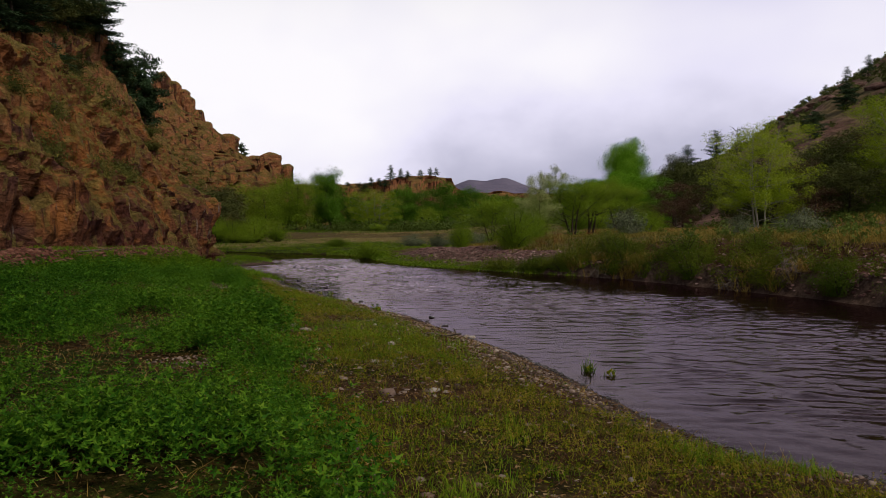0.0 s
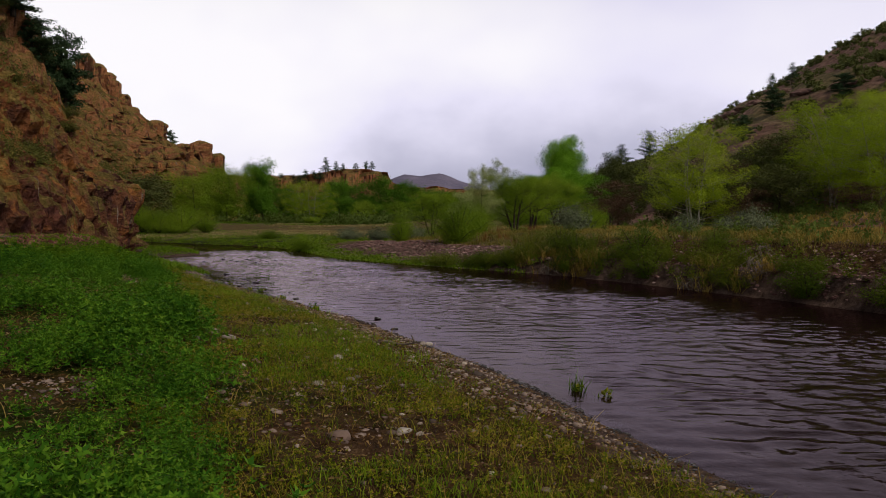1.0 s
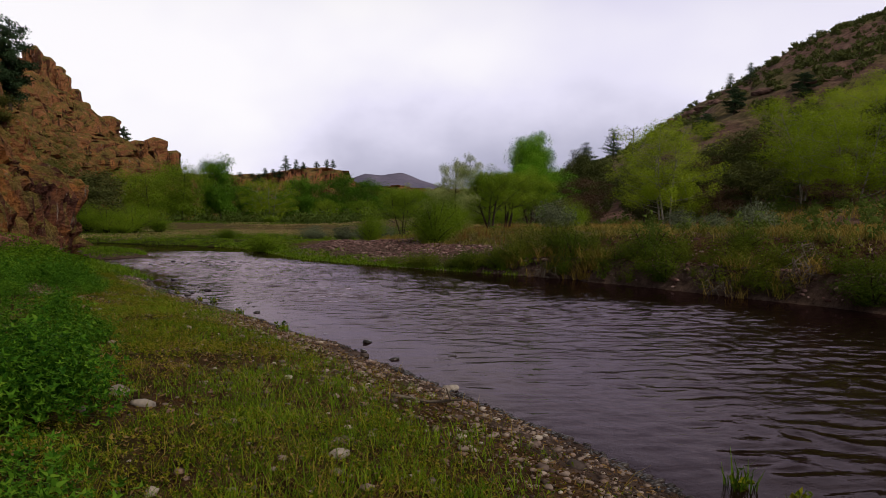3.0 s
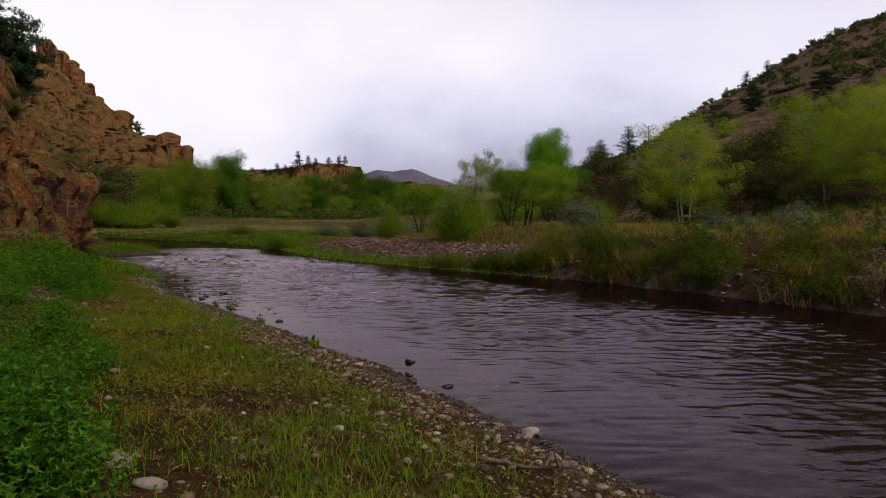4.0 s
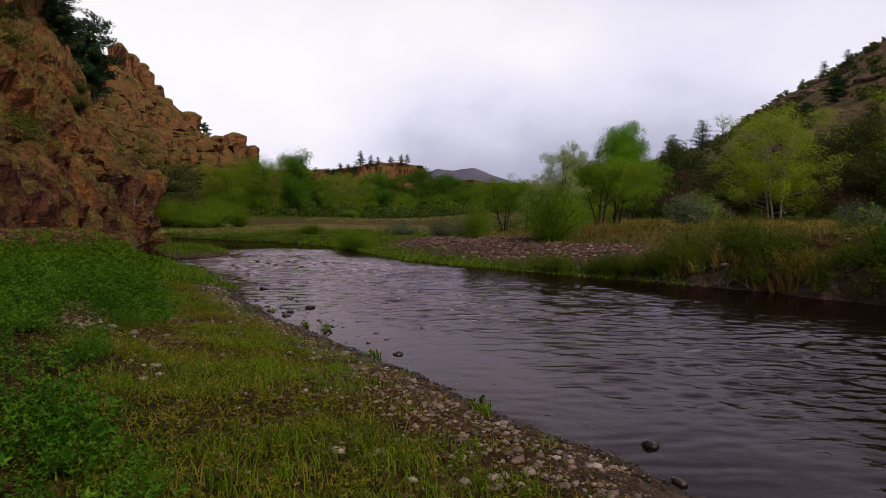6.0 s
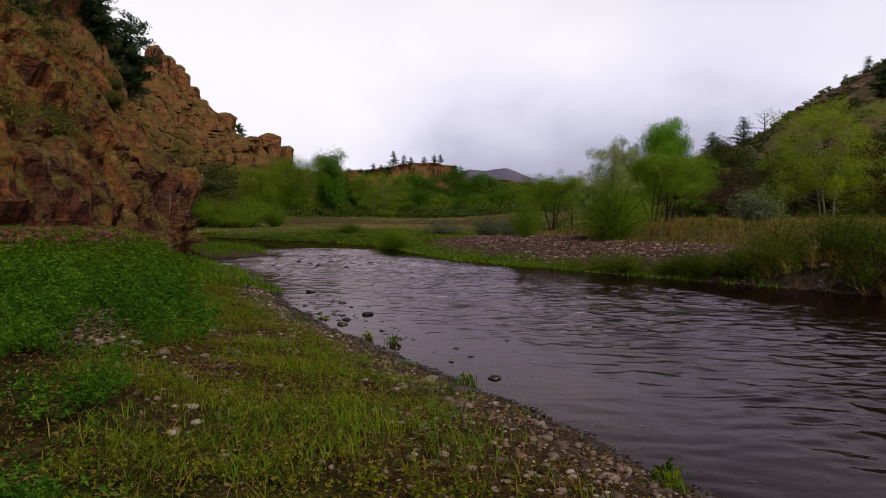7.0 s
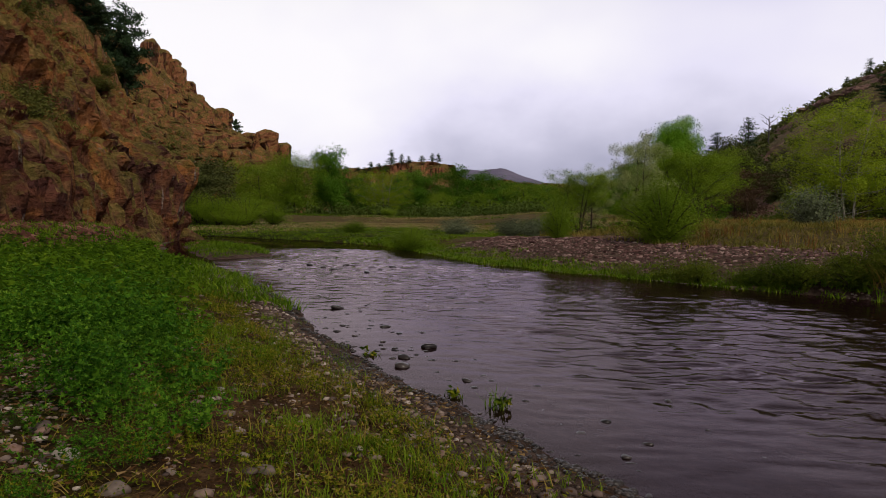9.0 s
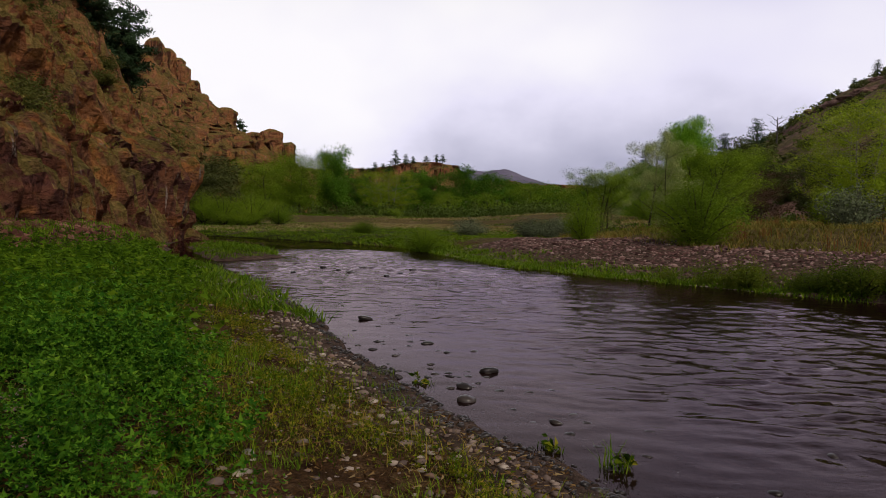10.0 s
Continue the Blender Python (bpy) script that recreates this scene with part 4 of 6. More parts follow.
def pine_shapes(seed, h=8.0, r=1.7, open_=0.5, tufts=2600, cone=False):
    rng = np.random.default_rng(seed)
    wood, C = Geo(), []
    k = np.linspace(0, 1, 6)
    wood.tube(np.stack([0.15 * np.sin(3 * k + seed), 0.1 * np.cos(2 * k), h * k - 0.3 * (k == 0)], 1), 0.17 * (1 - 0.92 * k), 6)
    n = 34
    for i in range(n):
        f = 0.08 + 0.90 * i / n
        if rng.random() < open_ * 0.35:
            continue
        az = i * 2.4 + rng.uniform(-0.5, 0.5)
        reach = r * ((1.06 - f) ** 0.75 if cone else np.sin(np.pi * min(0.14 + 0.8 * f, 1.0)) ** 0.7) * rng.uniform(0.6, 1.15)
        b = np.array([0, 0, h * f])
        e = b + np.array([np.cos(az) * reach, np.sin(az) * reach, reach * rng.uniform(-0.05, 0.35)])
        wood.tube(np.stack([b, (b + e) / 2 - (0, 0, 0.05), e]), [0.045, 0.03, 0.01], 4)
        m = int(tufts / n * 2.0 * (reach / r) ** 1.4) + 8
        t = rng.uniform(0.12, 1.06, m)[:, None] ** 0.8
        C.append(b + (e - b) * t + np.clip(rng.normal(size=(m, 3)), -1.6, 1.6) * (0.15 * r, 0.15 * r, 0.10 * r))
    C = np.concatenate(C)
    V, F = leaf_tips(C, rng, 0.24 * h / 8, 0.42, out=unit(C * (1, 1, 0)) + (0, 0, 0.6), loose=0.8)
    return wood, V, F


def make_pine(label, group, **kw):
    wood, V, F = pine_shapes(**kw)
    top = new("pine_tree")
    tagged(top, label, "pine tree", group)
    part("trunk", wood.mesh("trunk", M_BARK), top)
    part("crown", build_mesh("crown", V, F, M_NEEDLE), top)
    return top


def stand(x, y, z, high, wide, turn, nominal):
    """The pose of a plant at x, y on the height z, or on the ground, made high and wide."""
    z = floor_at(x, y) if z is None else hill_at(x, y) - 0.2 if z == "hill" else cliff_at(x, y) - 0.4 if z == "cliff" else z
    return pose(x, y, z, 0, 0, turn) @ Matrix.Diagonal((wide / nominal[1], wide / nominal[1], high / nominal[0], 1))


def plant_all(proto, nominal, spots):
    """The first spot takes the thing itself, the others copies."""
    ms = [stand(*spot, nominal) for spot in spots]
    for m in ms[1:]:
        copy_thing(proto, m)
    proto.matrix_basis = ms[0]


# spots: x, y, standing height (None: the ground), height, width, turn
TREE = (10.0, 8.0)
plant_all(
    make_tree("cottonwood_tree", "pale spring-green cottonwood with whitish limbs", M_PALEBARK, M_PALELEAF, group="pale cottonwoods", seed=3, spread=4.6, low=0.06, limbs=14, leaves=40000, leaf=0.10, skirt=1.6, slim=0.6, trunk=0.09, stems=3, puff=0.075, upward=0.45),
    TREE,
    [(43.0, 87, 2.0, 11.5, 12.2, 0), (59.5, 85, "hill", 11.5, 13.5, 120), (74, 95, "hill", 9.5, 12, 40), (58, 75, "hill", 9.5, 11, 200), (84, 100, "hill", 7.5, 11, 290), (-1.5, 130, None, 6.6, 8.6, 70), (68, 84, "hill", 9, 11, 20)],
)
plant_all(
    make_tree("cottonwood_tree", "bright green round-crowned cottonwood above the thicket", M_BARK, M_BRIGHT, group="green cottonwoods", seed=8, spread=3.2, low=0.3, limbs=9, leaves=24000, leaf=0.155, slim=0.75, trunk=0.2, puff=0.115, upward=0.7),
    TREE,
    [(34.0, 105.6, 1.6, 12.2, 6.4, 0), (34.3, 106.6, 1.6, 10.8, 6.6, 75), (30.6, 100, 1.5, 7.6, 7.0, 90), (33.5, 120, 1.6, 7.8, 8, 140)],
)
plant_all(
    make_tree("willow_tree", "silvery young willow with a thin pointed crown", M_BARK, M_SILVER, group="riverside willows", seed=12, spread=3.4, low=0.15, limbs=11, leaves=15000, leaf=0.15, slim=0.45, trunk=0.14, puff=0.075),
    TREE,
    [(13.0, 58, None, 5.1, 3.4, 0), (11.6, 61, None, 3.5, 2.9, 60), (11.4, 50.5, None, 4.3, 2.6, 140)],
)
plant_all(
    make_tree("willow_tree", "rounded green willow with several dark leaning trunks", M_BARK, M_WILLOW, group="riverside willows", seed=15, spread=4.8, low=0.3, limbs=11, leaves=24000, leaf=0.16, slim=0.36, trunk=0.2, stems=3, puff=0.10),
    TREE,
    [(13.6, 51.5, None, 3.7, 4.2, 0), (15.6, 55.0, None, 3.8, 4.9, 80), (7.9, 49.0, None, 2.8, 3.0, 20), (22, 70, None, 4.0, 5.5, 40)],
)
plant_all(
    make_tree("willow_tree", "full olive-green willow leafy down to the meadow", M_BARK, M_WILLOW, group="valley willows", seed=17, spread=4.4, low=0.03, limbs=15, leaves=17000, leaf=0.17, slim=0.6, trunk=0.16, puff=0.14, skirt=1.5, upward=0.6),
    TREE,
    [(-14.6, 132, None, 8.8, 8.6, 10), (-18.6, 126, None, 7.0, 7.5, 230), (21.6, 140, None, 5.0, 8, 190), (8.5, 150, None, 4.2, 5.2, 90), (-16.4, 137, None, 9.0, 9.0, 300), (-22, 132, None, 7.4, 9, 50), (29, 150, None, 5.0, 9, 120), (14.5, 141, None, 3.4, 6, 260)],
)
plant_all(
    make_tree("cottonwood_tree", "dark green dense cottonwood at the thicket's edge", M_BARK, M_DARK, group="dark valley trees", seed=21, spread=3.8, low=0.03, limbs=15, leaves=16000, leaf=0.20, slim=0.7, trunk=0.2, puff=0.135, skirt=1.2, upward=0.6),
    TREE,
    [(-10.2, 150, None, 11.2, 8.0, 0), (4.2, 166, None, 9.0, 7.2, 70), (-12.6, 154, None, 10.6, 7.0, 200), (12.2, 158, None, 8.8, 9.6, 300), (27.5, 104, 1.5, 6.5, 7, 90), (38, 106, 1.6, 7.0, 8, 10), (28, 128, None, 4.6, 8, 160), (-4, 172, None, 6.6, 9, 10), (17.5, 163, None, 7.8, 9, 100), (22, 176, None, 7.4, 10, 190), (33, 175, None, 6.8, 11, 280), (44, 172, None, 6.6, 11, 40), (-7, 160, None, 7, 8, 70), (7.6, 170, None, 8.4, 8, 30), (27, 168, None, 6.8, 10, 150), (38, 172, None, 6.6, 11, 200), (0.5, 172, None, 6.2, 8, 110)],
)
plant_all(
    make_tree("thicket_tree", "dark brown-green thicket tree on the hill's foot", M_BARK, M_SCRUB, category="tree", group="dark thicket trees", seed=27, spread=4.6, low=0.05, limbs=13, leaves=9000, leaf=0.24, slim=0.65, trunk=0.16, puff=0.11),
    TREE,
    [(43.6, 111, "hill", 10.5, 8, 0), (-15.4, 81.5, None, 4.4, 5.4, 0), (-18.4, 79, None, 4.8, 6.0, 100), (-17.0, 86, None, 5.6, 7, 220), (-20.5, 92, None, 6.0, 8, 30), (-33, 89, "cliff", 4.5, 6.5, 30), (-37, 90, "cliff", 5.5, 7, 80), (-35, 83, "cliff", 5, 7, 140), (-40, 86, "cliff", 5.5, 8, 190), (-31, 82, "cliff", 3.5, 5.5, 260), (-27.5, 97.5, "cliff", 3.2, 5, 10), (51.8, 130, "hill", 11, 9, 80), (69.8, 122, "hill", 7, 8, 150), (66.2, 106, "hill", 8, 9, 200), (78, 110, "hill", 7, 9, 20), (49, 104, "hill", 8, 9, 60), (62, 145, "hill", 7, 8, 100), (57, 118, "hill", 8, 9, 10), (90, 125, "hill", 6, 8, 10), (48, 150, "hill", 8, 11, 10), (52, 84, "hill", 6, 8, 10), (47, 92, "hill", 7, 8, 70), (66, 78, "hill", 7, 9, 130), (56, 92, "hill", 9, 9, 20), (74, 82, "hill", 8, 10, 210)],
)
plant_all(
    make_tree("thicket_tree", "brown half-bare thicket tree below the hill", M_BARK, M_BROWN, category="tree", group="dark thicket trees", seed=29, spread=4.6, low=0.05, limbs=13, leaves=7500, leaf=0.22, slim=0.45, trunk=0.16, puff=0.1),
    TREE,
    [(37.6, 98, 1.8, 5.8, 8.6, 0), (50, 93, "hill", 8, 8, 80), (34, 88, 1.8, 3.2, 5, 150), (60, 97, "hill", 9, 9, 30), (48.5, 84, "hill", 4, 6, 40), (61, 78, "hill", 4.5, 7, 100), (54, 73, "hill", 3, 6, 160), (66, 72, "hill", 4, 7, 220)],
)
BUSH = (2.3, 2.6)
plant_all(
    make_bush("willow_bush", "round leafy green willow bush on the gravel bar", M_BARK, M_WILLOW, group="willow bushes", seed=31, h=2.3, r=1.15, stems=52, leaves=32000, leaf=0.055, slim=0.36, hollow=0.15),
    BUSH,
    [(7.55, 37.8, None, 1.85, 3.1, 0), (5.4, 42.0, None, 1.35, 1.7, 80), (0.4, 46.4, None, 1.0, 2.3, 30), (-2.4, 60, None, 0.7, 2.2, 60), (9.6, 44, None, 1.6, 2.4, 140), (17, 47, None, 1.6, 2.6, 100), (20, 78, None, 2.6, 5, 20), (26, 92, None, 3, 6, 90)],
)
plant_all(
    make_bush("willow_bush", "broad rounded olive willow bush beside the still pool", M_BARK, M_WILLOW, group="willow bushes", seed=33, h=2.3, r=1.15, stems=40, leaves=17000, leaf=0.058, slim=0.45, hollow=0.3),
    BUSH,
    [(-11.2, 75.2, None, 2.5, 4.6, 0), (-13.2, 74.6, None, 2.2, 3.6, 90), (-9.3, 76.0, None, 1.7, 3.0, 200), (-11.6, 72.8, None, 1.2, 3.2, 140), (-15.2, 77.5, None, 2.4, 3.4, 30), (8.2, 158, None, 4.4, 5.6, 60), (13.5, 120, None, 1.8, 4.5, 10), (-1.0, 116, None, 1.2, 4, 150)],
)
plant_all(
    make_bush("bank_bush", "dense green bush overhanging the far bank", M_BARK, M_SHRUB, group="bushes on the far bank", seed=35, h=1.2, r=0.8, stems=30, leaves=7000, leaf=0.05, slim=0.42, hollow=0.05),
    (1.2, 1.8),
    [(x, y, z, 1.2 * high, 1.15 * wide, turn) for x, y, z, high, wide, turn in [(9.6, 27.3, 0.5, 0.75, 1.7, 0), (10.7, 24.9, 0.5, 0.85, 2.0, 70), (11.9, 22.6, None, 0.5, 1.3, 130), (12.5, 19.2, 0.3, 0.55, 1.5, 200), (8.5, 28.9, 0.3, 0.6, 1.5, 260), (10.1, 25.6, 0.15, 0.7, 1.5, 30), (10.5, 23.6, 0.15, 0.75, 1.5, 80), (13.4, 16.6, None, 0.6, 1.6, 10), (6.9, 30.9, None, 0.3, 1.0, 110), (9.2, 27.0, 0.1, 0.6, 1.2, 150), (6.2, 31.9, None, 0.42, 1.2, 20), (7.0, 31.1, None, 0.4, 1.2, 65), (7.5, 30.2, None, 0.36, 1.2, 110), (8.0, 29.6, None, 0.42, 1.2, 155), (8.7, 29.2, None, 0.8, 1.5, 200), (9.4, 28.2, None, 0.85, 1.6, 245), (11.8, 18.5, 0.1, 0.6, 1.5, 15), (12.3, 16.4, 0.1, 0.6, 1.6, 95), (12.8, 14.0, 0.1, 0.6, 1.6, 165), (11.35, 20.9, 0.1, 0.5, 1.3, 225), (7.3, 30.0, 0.1, 0.5, 1.2, 290), (8.0, 29.3, 0.1, 0.55, 1.3, 335)]],
)
plant_all(
    make_bush("cliff_bush", "olive green bush rooted on a rock ledge", M_BARK, M_CLIFFLEAF, group="bushes on the cliff", seed=36, h=1.2, r=0.8, stems=24, leaves=6000, leaf=0.075, slim=0.4, hollow=0.1),
    (1.2, 1.8),
    [(-10.9, 38.6, "cliff", 1.1, 2.6, 0), (-10.7, 35.2, "cliff", 1.2, 2.2, 70), (-11.2, 31.6, "cliff", 1.5, 2.2, 40), (-11.8, 33.4, "cliff", 1.2, 2.2, 300), (-11.6, 40.4, "cliff", 1.0, 2.2, 250), (-10.1, 45.6, "cliff", 0.5, 0.9, 130), (-11.2, 41.5, "cliff", 0.6, 1.8, 200), (-14.6, 46, "cliff", 0.9, 2.4, 20), (-13.6, 52, "cliff", 0.7, 2.0, 90), (-15.5, 57, "cliff", 0.9, 2.6, 150), (-18.5, 64, "cliff", 0.8, 2.4, 260), (-12.2, 31, "cliff", 0.9, 2.0, 10)],
)
SAGE = (1.0, 1.9)
plant_all(
    make_bush("sagebrush", "grey-green sagebrush on the dry grass terrace", M_CHAR, M_SAGE, group="sagebrush on the far bank", seed=37, h=1.0, r=0.85, stems=30, leaves=4000, leaf=0.085, slim=0.35, hollow=0.2),
    SAGE,
    [(18.4, 32.0, None, 1.15, 1.8, 0), (14.1, 41.5, None, 1.4, 2.5, 70), (17.6, 36.0, None, 0.95, 1.6, 30), (4.5, 47, None, 0.75, 1.9, 10), (5.9, 50, None, 0.8, 2.0, 140), (22, 37, None, 0.8, 1.6, 100), (7.5, 55, None, 0.9, 2.2, 190), (24, 44, None, 0.9, 2, 20), (3.2, 57, None, 0.9, 2.6, 20)],
)

# pines on the cliff, the hill and the mesa: height and width
PINE = (8.0, 3.2)
plant_all(
    make_pine("dark green pine on a rocky ledge", "pines on the heights", seed=41, open_=0.35, r=1.7, tufts=5200),
    PINE,
    [(-36.2, 123, 17.0, 12.4, 5.6, 0), (-39.5, 121, 17.4, 12.8, 5.6, 60), (-42.2, 119, 18.5, 13.5, 6, 120), (-45, 118, 20, 13, 6, 200), (-42.3, 228, 20.5, 6.6, 3.6, 90), (-37.4, 124.5, 16.8, 9.0, 5.2, 40), (-33.5, 88, "cliff", 6.5, 6.5, 10), (-36.2, 87, "cliff", 7, 6.5, 140), (-32.4, 93.5, "cliff", 6, 5.5, 220), (-31.6, 96.8, "cliff", 5.5, 5, 310), (-24.5, 58.5, "cliff", 4, 4.5, 70), (-22.6, 53, "cliff", 3.5, 4, 170), (-25.5, 76, "cliff", 3, 3.4, 300), (-28.5, 72, "cliff", 4.5, 4.5, 80), (95, 168, "hill", 6.5, 5, 210), (110, 180, "hill", 7, 5.5, 20), (118, 165, "hill", 6, 5, 100)],
)

plant_all(
    make_pine("pointed dark pine on the far skyline", "pines on the heights", seed=43, open_=0.12, r=1.9, tufts=3400, cone=True),
    PINE,
    [(186, 291, "hill", 9, 5.2, 10), (198, 325, "hill", 8, 5.0, 50), (190, 328, "hill", 6, 4.4, 150), (80.5, 186, 19, 7.2, 5.0, 250), (75, 190, 17, 6, 5, 20), (60, 200, 13, 8, 3.6, 80), (0, 392, 27.0, 8.0, 5.1, 10), (5, 394, 28.0, 5.4, 3.5, 80), (8.5, 393, 28.4, 3.8, 3.5, 20), (15, 395, 29.4, 3.4, 3.7, 70), (20, 393, 29.4, 4.4, 3.5, 120), (23, 394, 29.4, 4.4, 3.4, 40), (-10, 395, 23.9, 5.0, 5.0, 0), (-6, 396, 23.9, 4.6, 5.3, 10), (-16, 396, 22.9, 3.4, 5.0, 60), (-22, 395, 22.9, 3.6, 4.8, 60), (-3, 391, 23.4, 4.6, 5.6, 100), (-13, 391, 20.9, 5.0, 6.1, 30), (3, 389, 18.4, 4, 6.4, 30), (243, 330, "hill", 7, 6, 60)],
)


def make_snag():
    rng = np.random.default_rng(5)
    g, tips = Geo(), []
    k = np.linspace(0, 1, 8)
    g.tube(np.stack([0.5 * np.sin(2 * k), 0.2 * k, 8 * k - 0.4 * (k == 0)], 1), 0.26 * (1 - 0.75 * k), 7)
    top = new("dead_tree")
    for i in range(9):
        f = 0.5 + 0.5 * i / 9
        b = np.array([0.5 * np.sin(2 * f), 0.2 * f, 8 * f])
        az, l = i * 2.2, rng.uniform(1.0, 2.2)
        e = b + np.array([np.cos(az) * l, np.sin(az) * l, rng.uniform(0.2, 1.3)])
        bend = (b + e) / 2 + rng.normal(0, 0.25, 3)
        h = Geo()
        h.tube(np.stack([b, bend, e, e + rng.normal(0, 0.5, 3)]), [0.10, 0.075, 0.045, 0.02], 5)
        for _ in range(3):
            d = bend + (e - bend) * rng.uniform(0, 1)
            h.tube(np.stack([d, d + rng.normal(0, 0.6, 3) + (0, 0, 0.3)]), [0.035, 0.012], 4)
        part("branch", h.mesh("branch", M_CHAR), top)
    part("trunk", g.mesh("trunk", M_CHAR), top)
    tagged(top, "bare grey dead tree with crooked branches", "dead tree")
    top.matrix_basis = pose(92.0, 199.5, hill_at(92.0, 199.5) - 0.5, 0, 0, 30)
    return top


snag = make_snag()
copy_thing(snag, pose(-33.2, 96, cliff_at(-33.2, 96) - 0.3, 0, 0, 200) @ Matrix.Diagonal((0.5, 0.5, 0.45, 1)))


# ---- cover plants: too many to count ----
def blade_tuft(seed, n, h, lean, width, r):
    """A tuft of bent blades, two quads each."""
    rng = np.random.default_rng(seed)
    a = rng.uniform(0, 2 * np.pi, n)
    root = np.stack([np.cos(a), np.sin(a), np.zeros(n)], 1) * (r * np.sqrt(rng.uniform(0, 1, n)))[:, None]
    b = rng.uniform(0, 2 * np.pi, n)
    hh = h * rng.uniform(0.45, 1.1, n)
    out = np.stack([np.cos(b), np.sin(b), np.zeros(n)], 1) * (hh * lean * rng.uniform(0.3, 1.3, n))[:, None]
    side = np.stack([-np.sin(b), np.cos(b), np.zeros(n)], 1) * (width / 2)
    up = np.array([0, 0, 1.0])
    mid = root + out * 0.35 + up * (hh * 0.6)[:, None]
    tip = root + out + up * hh[:, None]
    V = np.stack([root - side, root + side, mid + side * 0.8, mid - side * 0.8, tip + side * 0.12, tip - side * 0.12], 1).reshape(-1, 3)
    i = np.arange(n)[:, None] * 6
    F = np.concatenate([i + [[0, 1, 2, 3]], i + [[3, 2, 4, 5]]])
    V[:, 2] -= 0.01
    return V, F


def leafy_weed(seed, stems, h, r, per, leaf):
    """A weed of upright stems with small pointed leaves."""
    rng = np.random.default_rng(seed)
    Vs, Fs, n = [], [], 0
    V, F = blade_tuft(seed + 50, stems, h, 0.5, 0.004, r * 0.5)
    Vs.append(V)
    Fs.append(F)
    n += len(V)
    tips = V.reshape(-1, 6, 3)
    C = []
    for k in range(stems):
        base, mid, tip = tips[k, 0], tips[k, 2], tips[k, 4]
        t = np.sort(rng.uniform(0.25, 1.04, per))[:, None]
        c = np.where(t < 0.6, base + (mid - base) * t / 0.6, mid + (tip - mid) * (t - 0.6) / 0.4)
        d = unit(rng.normal(size=(per, 3)) * (1, 1, 0.35))
        C.append(c + d * leaf * 0.75 * (1.25 - 0.6 * t))
    C = np.concatenate(C)
    V, F = leaf_quads(C, rng, leaf, 0.55, 0.1, 0.45)
    Vs.append(V)
    Fs.append(F + n)
    return np.concatenate(Vs), np.concatenate(Fs)


def bushy_weed(seed, stems, h, r, whorls, leaf, per=5):
    """A mound of stems with whorls of small leaflets that spread round each node."""
    rng = np.random.default_rng(seed)
    a, f = rng.uniform(0, 2 * np.pi, stems), np.sqrt(rng.uniform(0, 1, stems))
    tip = np.stack([np.cos(a) * r * f, np.sin(a) * r * f, h * (1 - 0.4 * f * f) * rng.uniform(0.7, 1.1, stems)], 1)
    root = tip * (0.35, 0.35, 0)
    k = np.repeat(np.arange(stems), whorls)
    t = np.tile(np.linspace(0.38, 1.0, whorls), stems) + rng.normal(0, 0.05, len(k))
    node = root[k] + (tip - root)[k] * t[:, None] + rng.normal(0, leaf * 0.35, (len(k), 3))
    lean = unit((tip - root)[k] * (0.9, 0.9, 0.5) + (0, 0, 0.25) + rng.normal(0, 0.16, (len(k), 3)))
    side = unit(np.cross(lean, rng.normal(size=(len(k), 3))))
    other = np.cross(lean, side)
    size = leaf * rng.uniform(0.7, 1.3, len(k)) * (1.25 - 0.45 * t)
    V = []
    for j in range(per):
        w = j * 2 * np.pi / per + rng.uniform(-0.3, 0.3, len(k))
        d = unit(side * np.cos(w)[:, None] + other * np.sin(w)[:, None] + lean * 0.42)
        e = unit(np.cross(d, lean))
        l = size[:, None]
        V.append(np.stack([node + d * l * 0.1 + e * l * 0.30, node + d * l * 1.15, node + d * l * 0.1 - e * l * 0.30], 1))
    V = np.stack(V, 1).reshape(-1, 3)
    V[:, 2] = np.maximum(V[:, 2], 0.004)
    return V, np.arange(len(V)).reshape(-1, 3)


def spread_on_land(rng, box, count, keep):
    """Random places in the box (x0, x1, y0, y1) that keep(x, y, s, right) lets stand, on the ground."""
    x = rng.uniform(box[0], box[1], count)
    y = rng.uniform(box[2], box[3], count)
    z, s, right = land(x, y)
    ok = rng.uniform(0, 1, count) < keep(x, y, s, right)
    return np.stack([x, y, z], 1)[ok]


def cover(name, label, category, mat, templates, P, rng, lo, hi, drift=0.0):
    size = rng.uniform(lo, hi, len(P)) * np.maximum(1 + drift * 2 * fbm(P * 1.3, 3, 115), 0.25)
    V, F = scatter(templates, P, rng.uniform(0, 6.28, len(P)), size, rng.integers(0, len(templates), len(P)))
    return tagged(new(name, build_mesh(name, V, F, mat)), label, category, kind="stuff")


BARE = [(0.1, 8.8, 0.3), (-2.5, 20.8, 0.28), (-2.3, 20.1, 0.3), (-2.05, 19.4, 0.28), (-1.8, 18.8, 0.3)]


def bare(x, y):
    k = np.ones_like(x)
    for a, b, r in BARE:
        k *= sstep(0.7, 1.15, np.hypot(x - a, (y - b) * 0.8) / r)
    return k


def weed_edge(x, y):
    return np.interp(y, WEED_Y, WEED_X) - x + 0.45 * fbm(flat3(x, y, 1.1), 3, 91)


def beach(y):
    """How much wider the stony shore lies than its least."""
    return 0.9 * sstep(7, 9, y) * (1 - 0.55 * sstep(15, 18.5, y))


def near_cliff(x, y):
    return sstep(-0.4, 0.2, x - np.interp(y, CLIFF_Y, CLIFF_X))


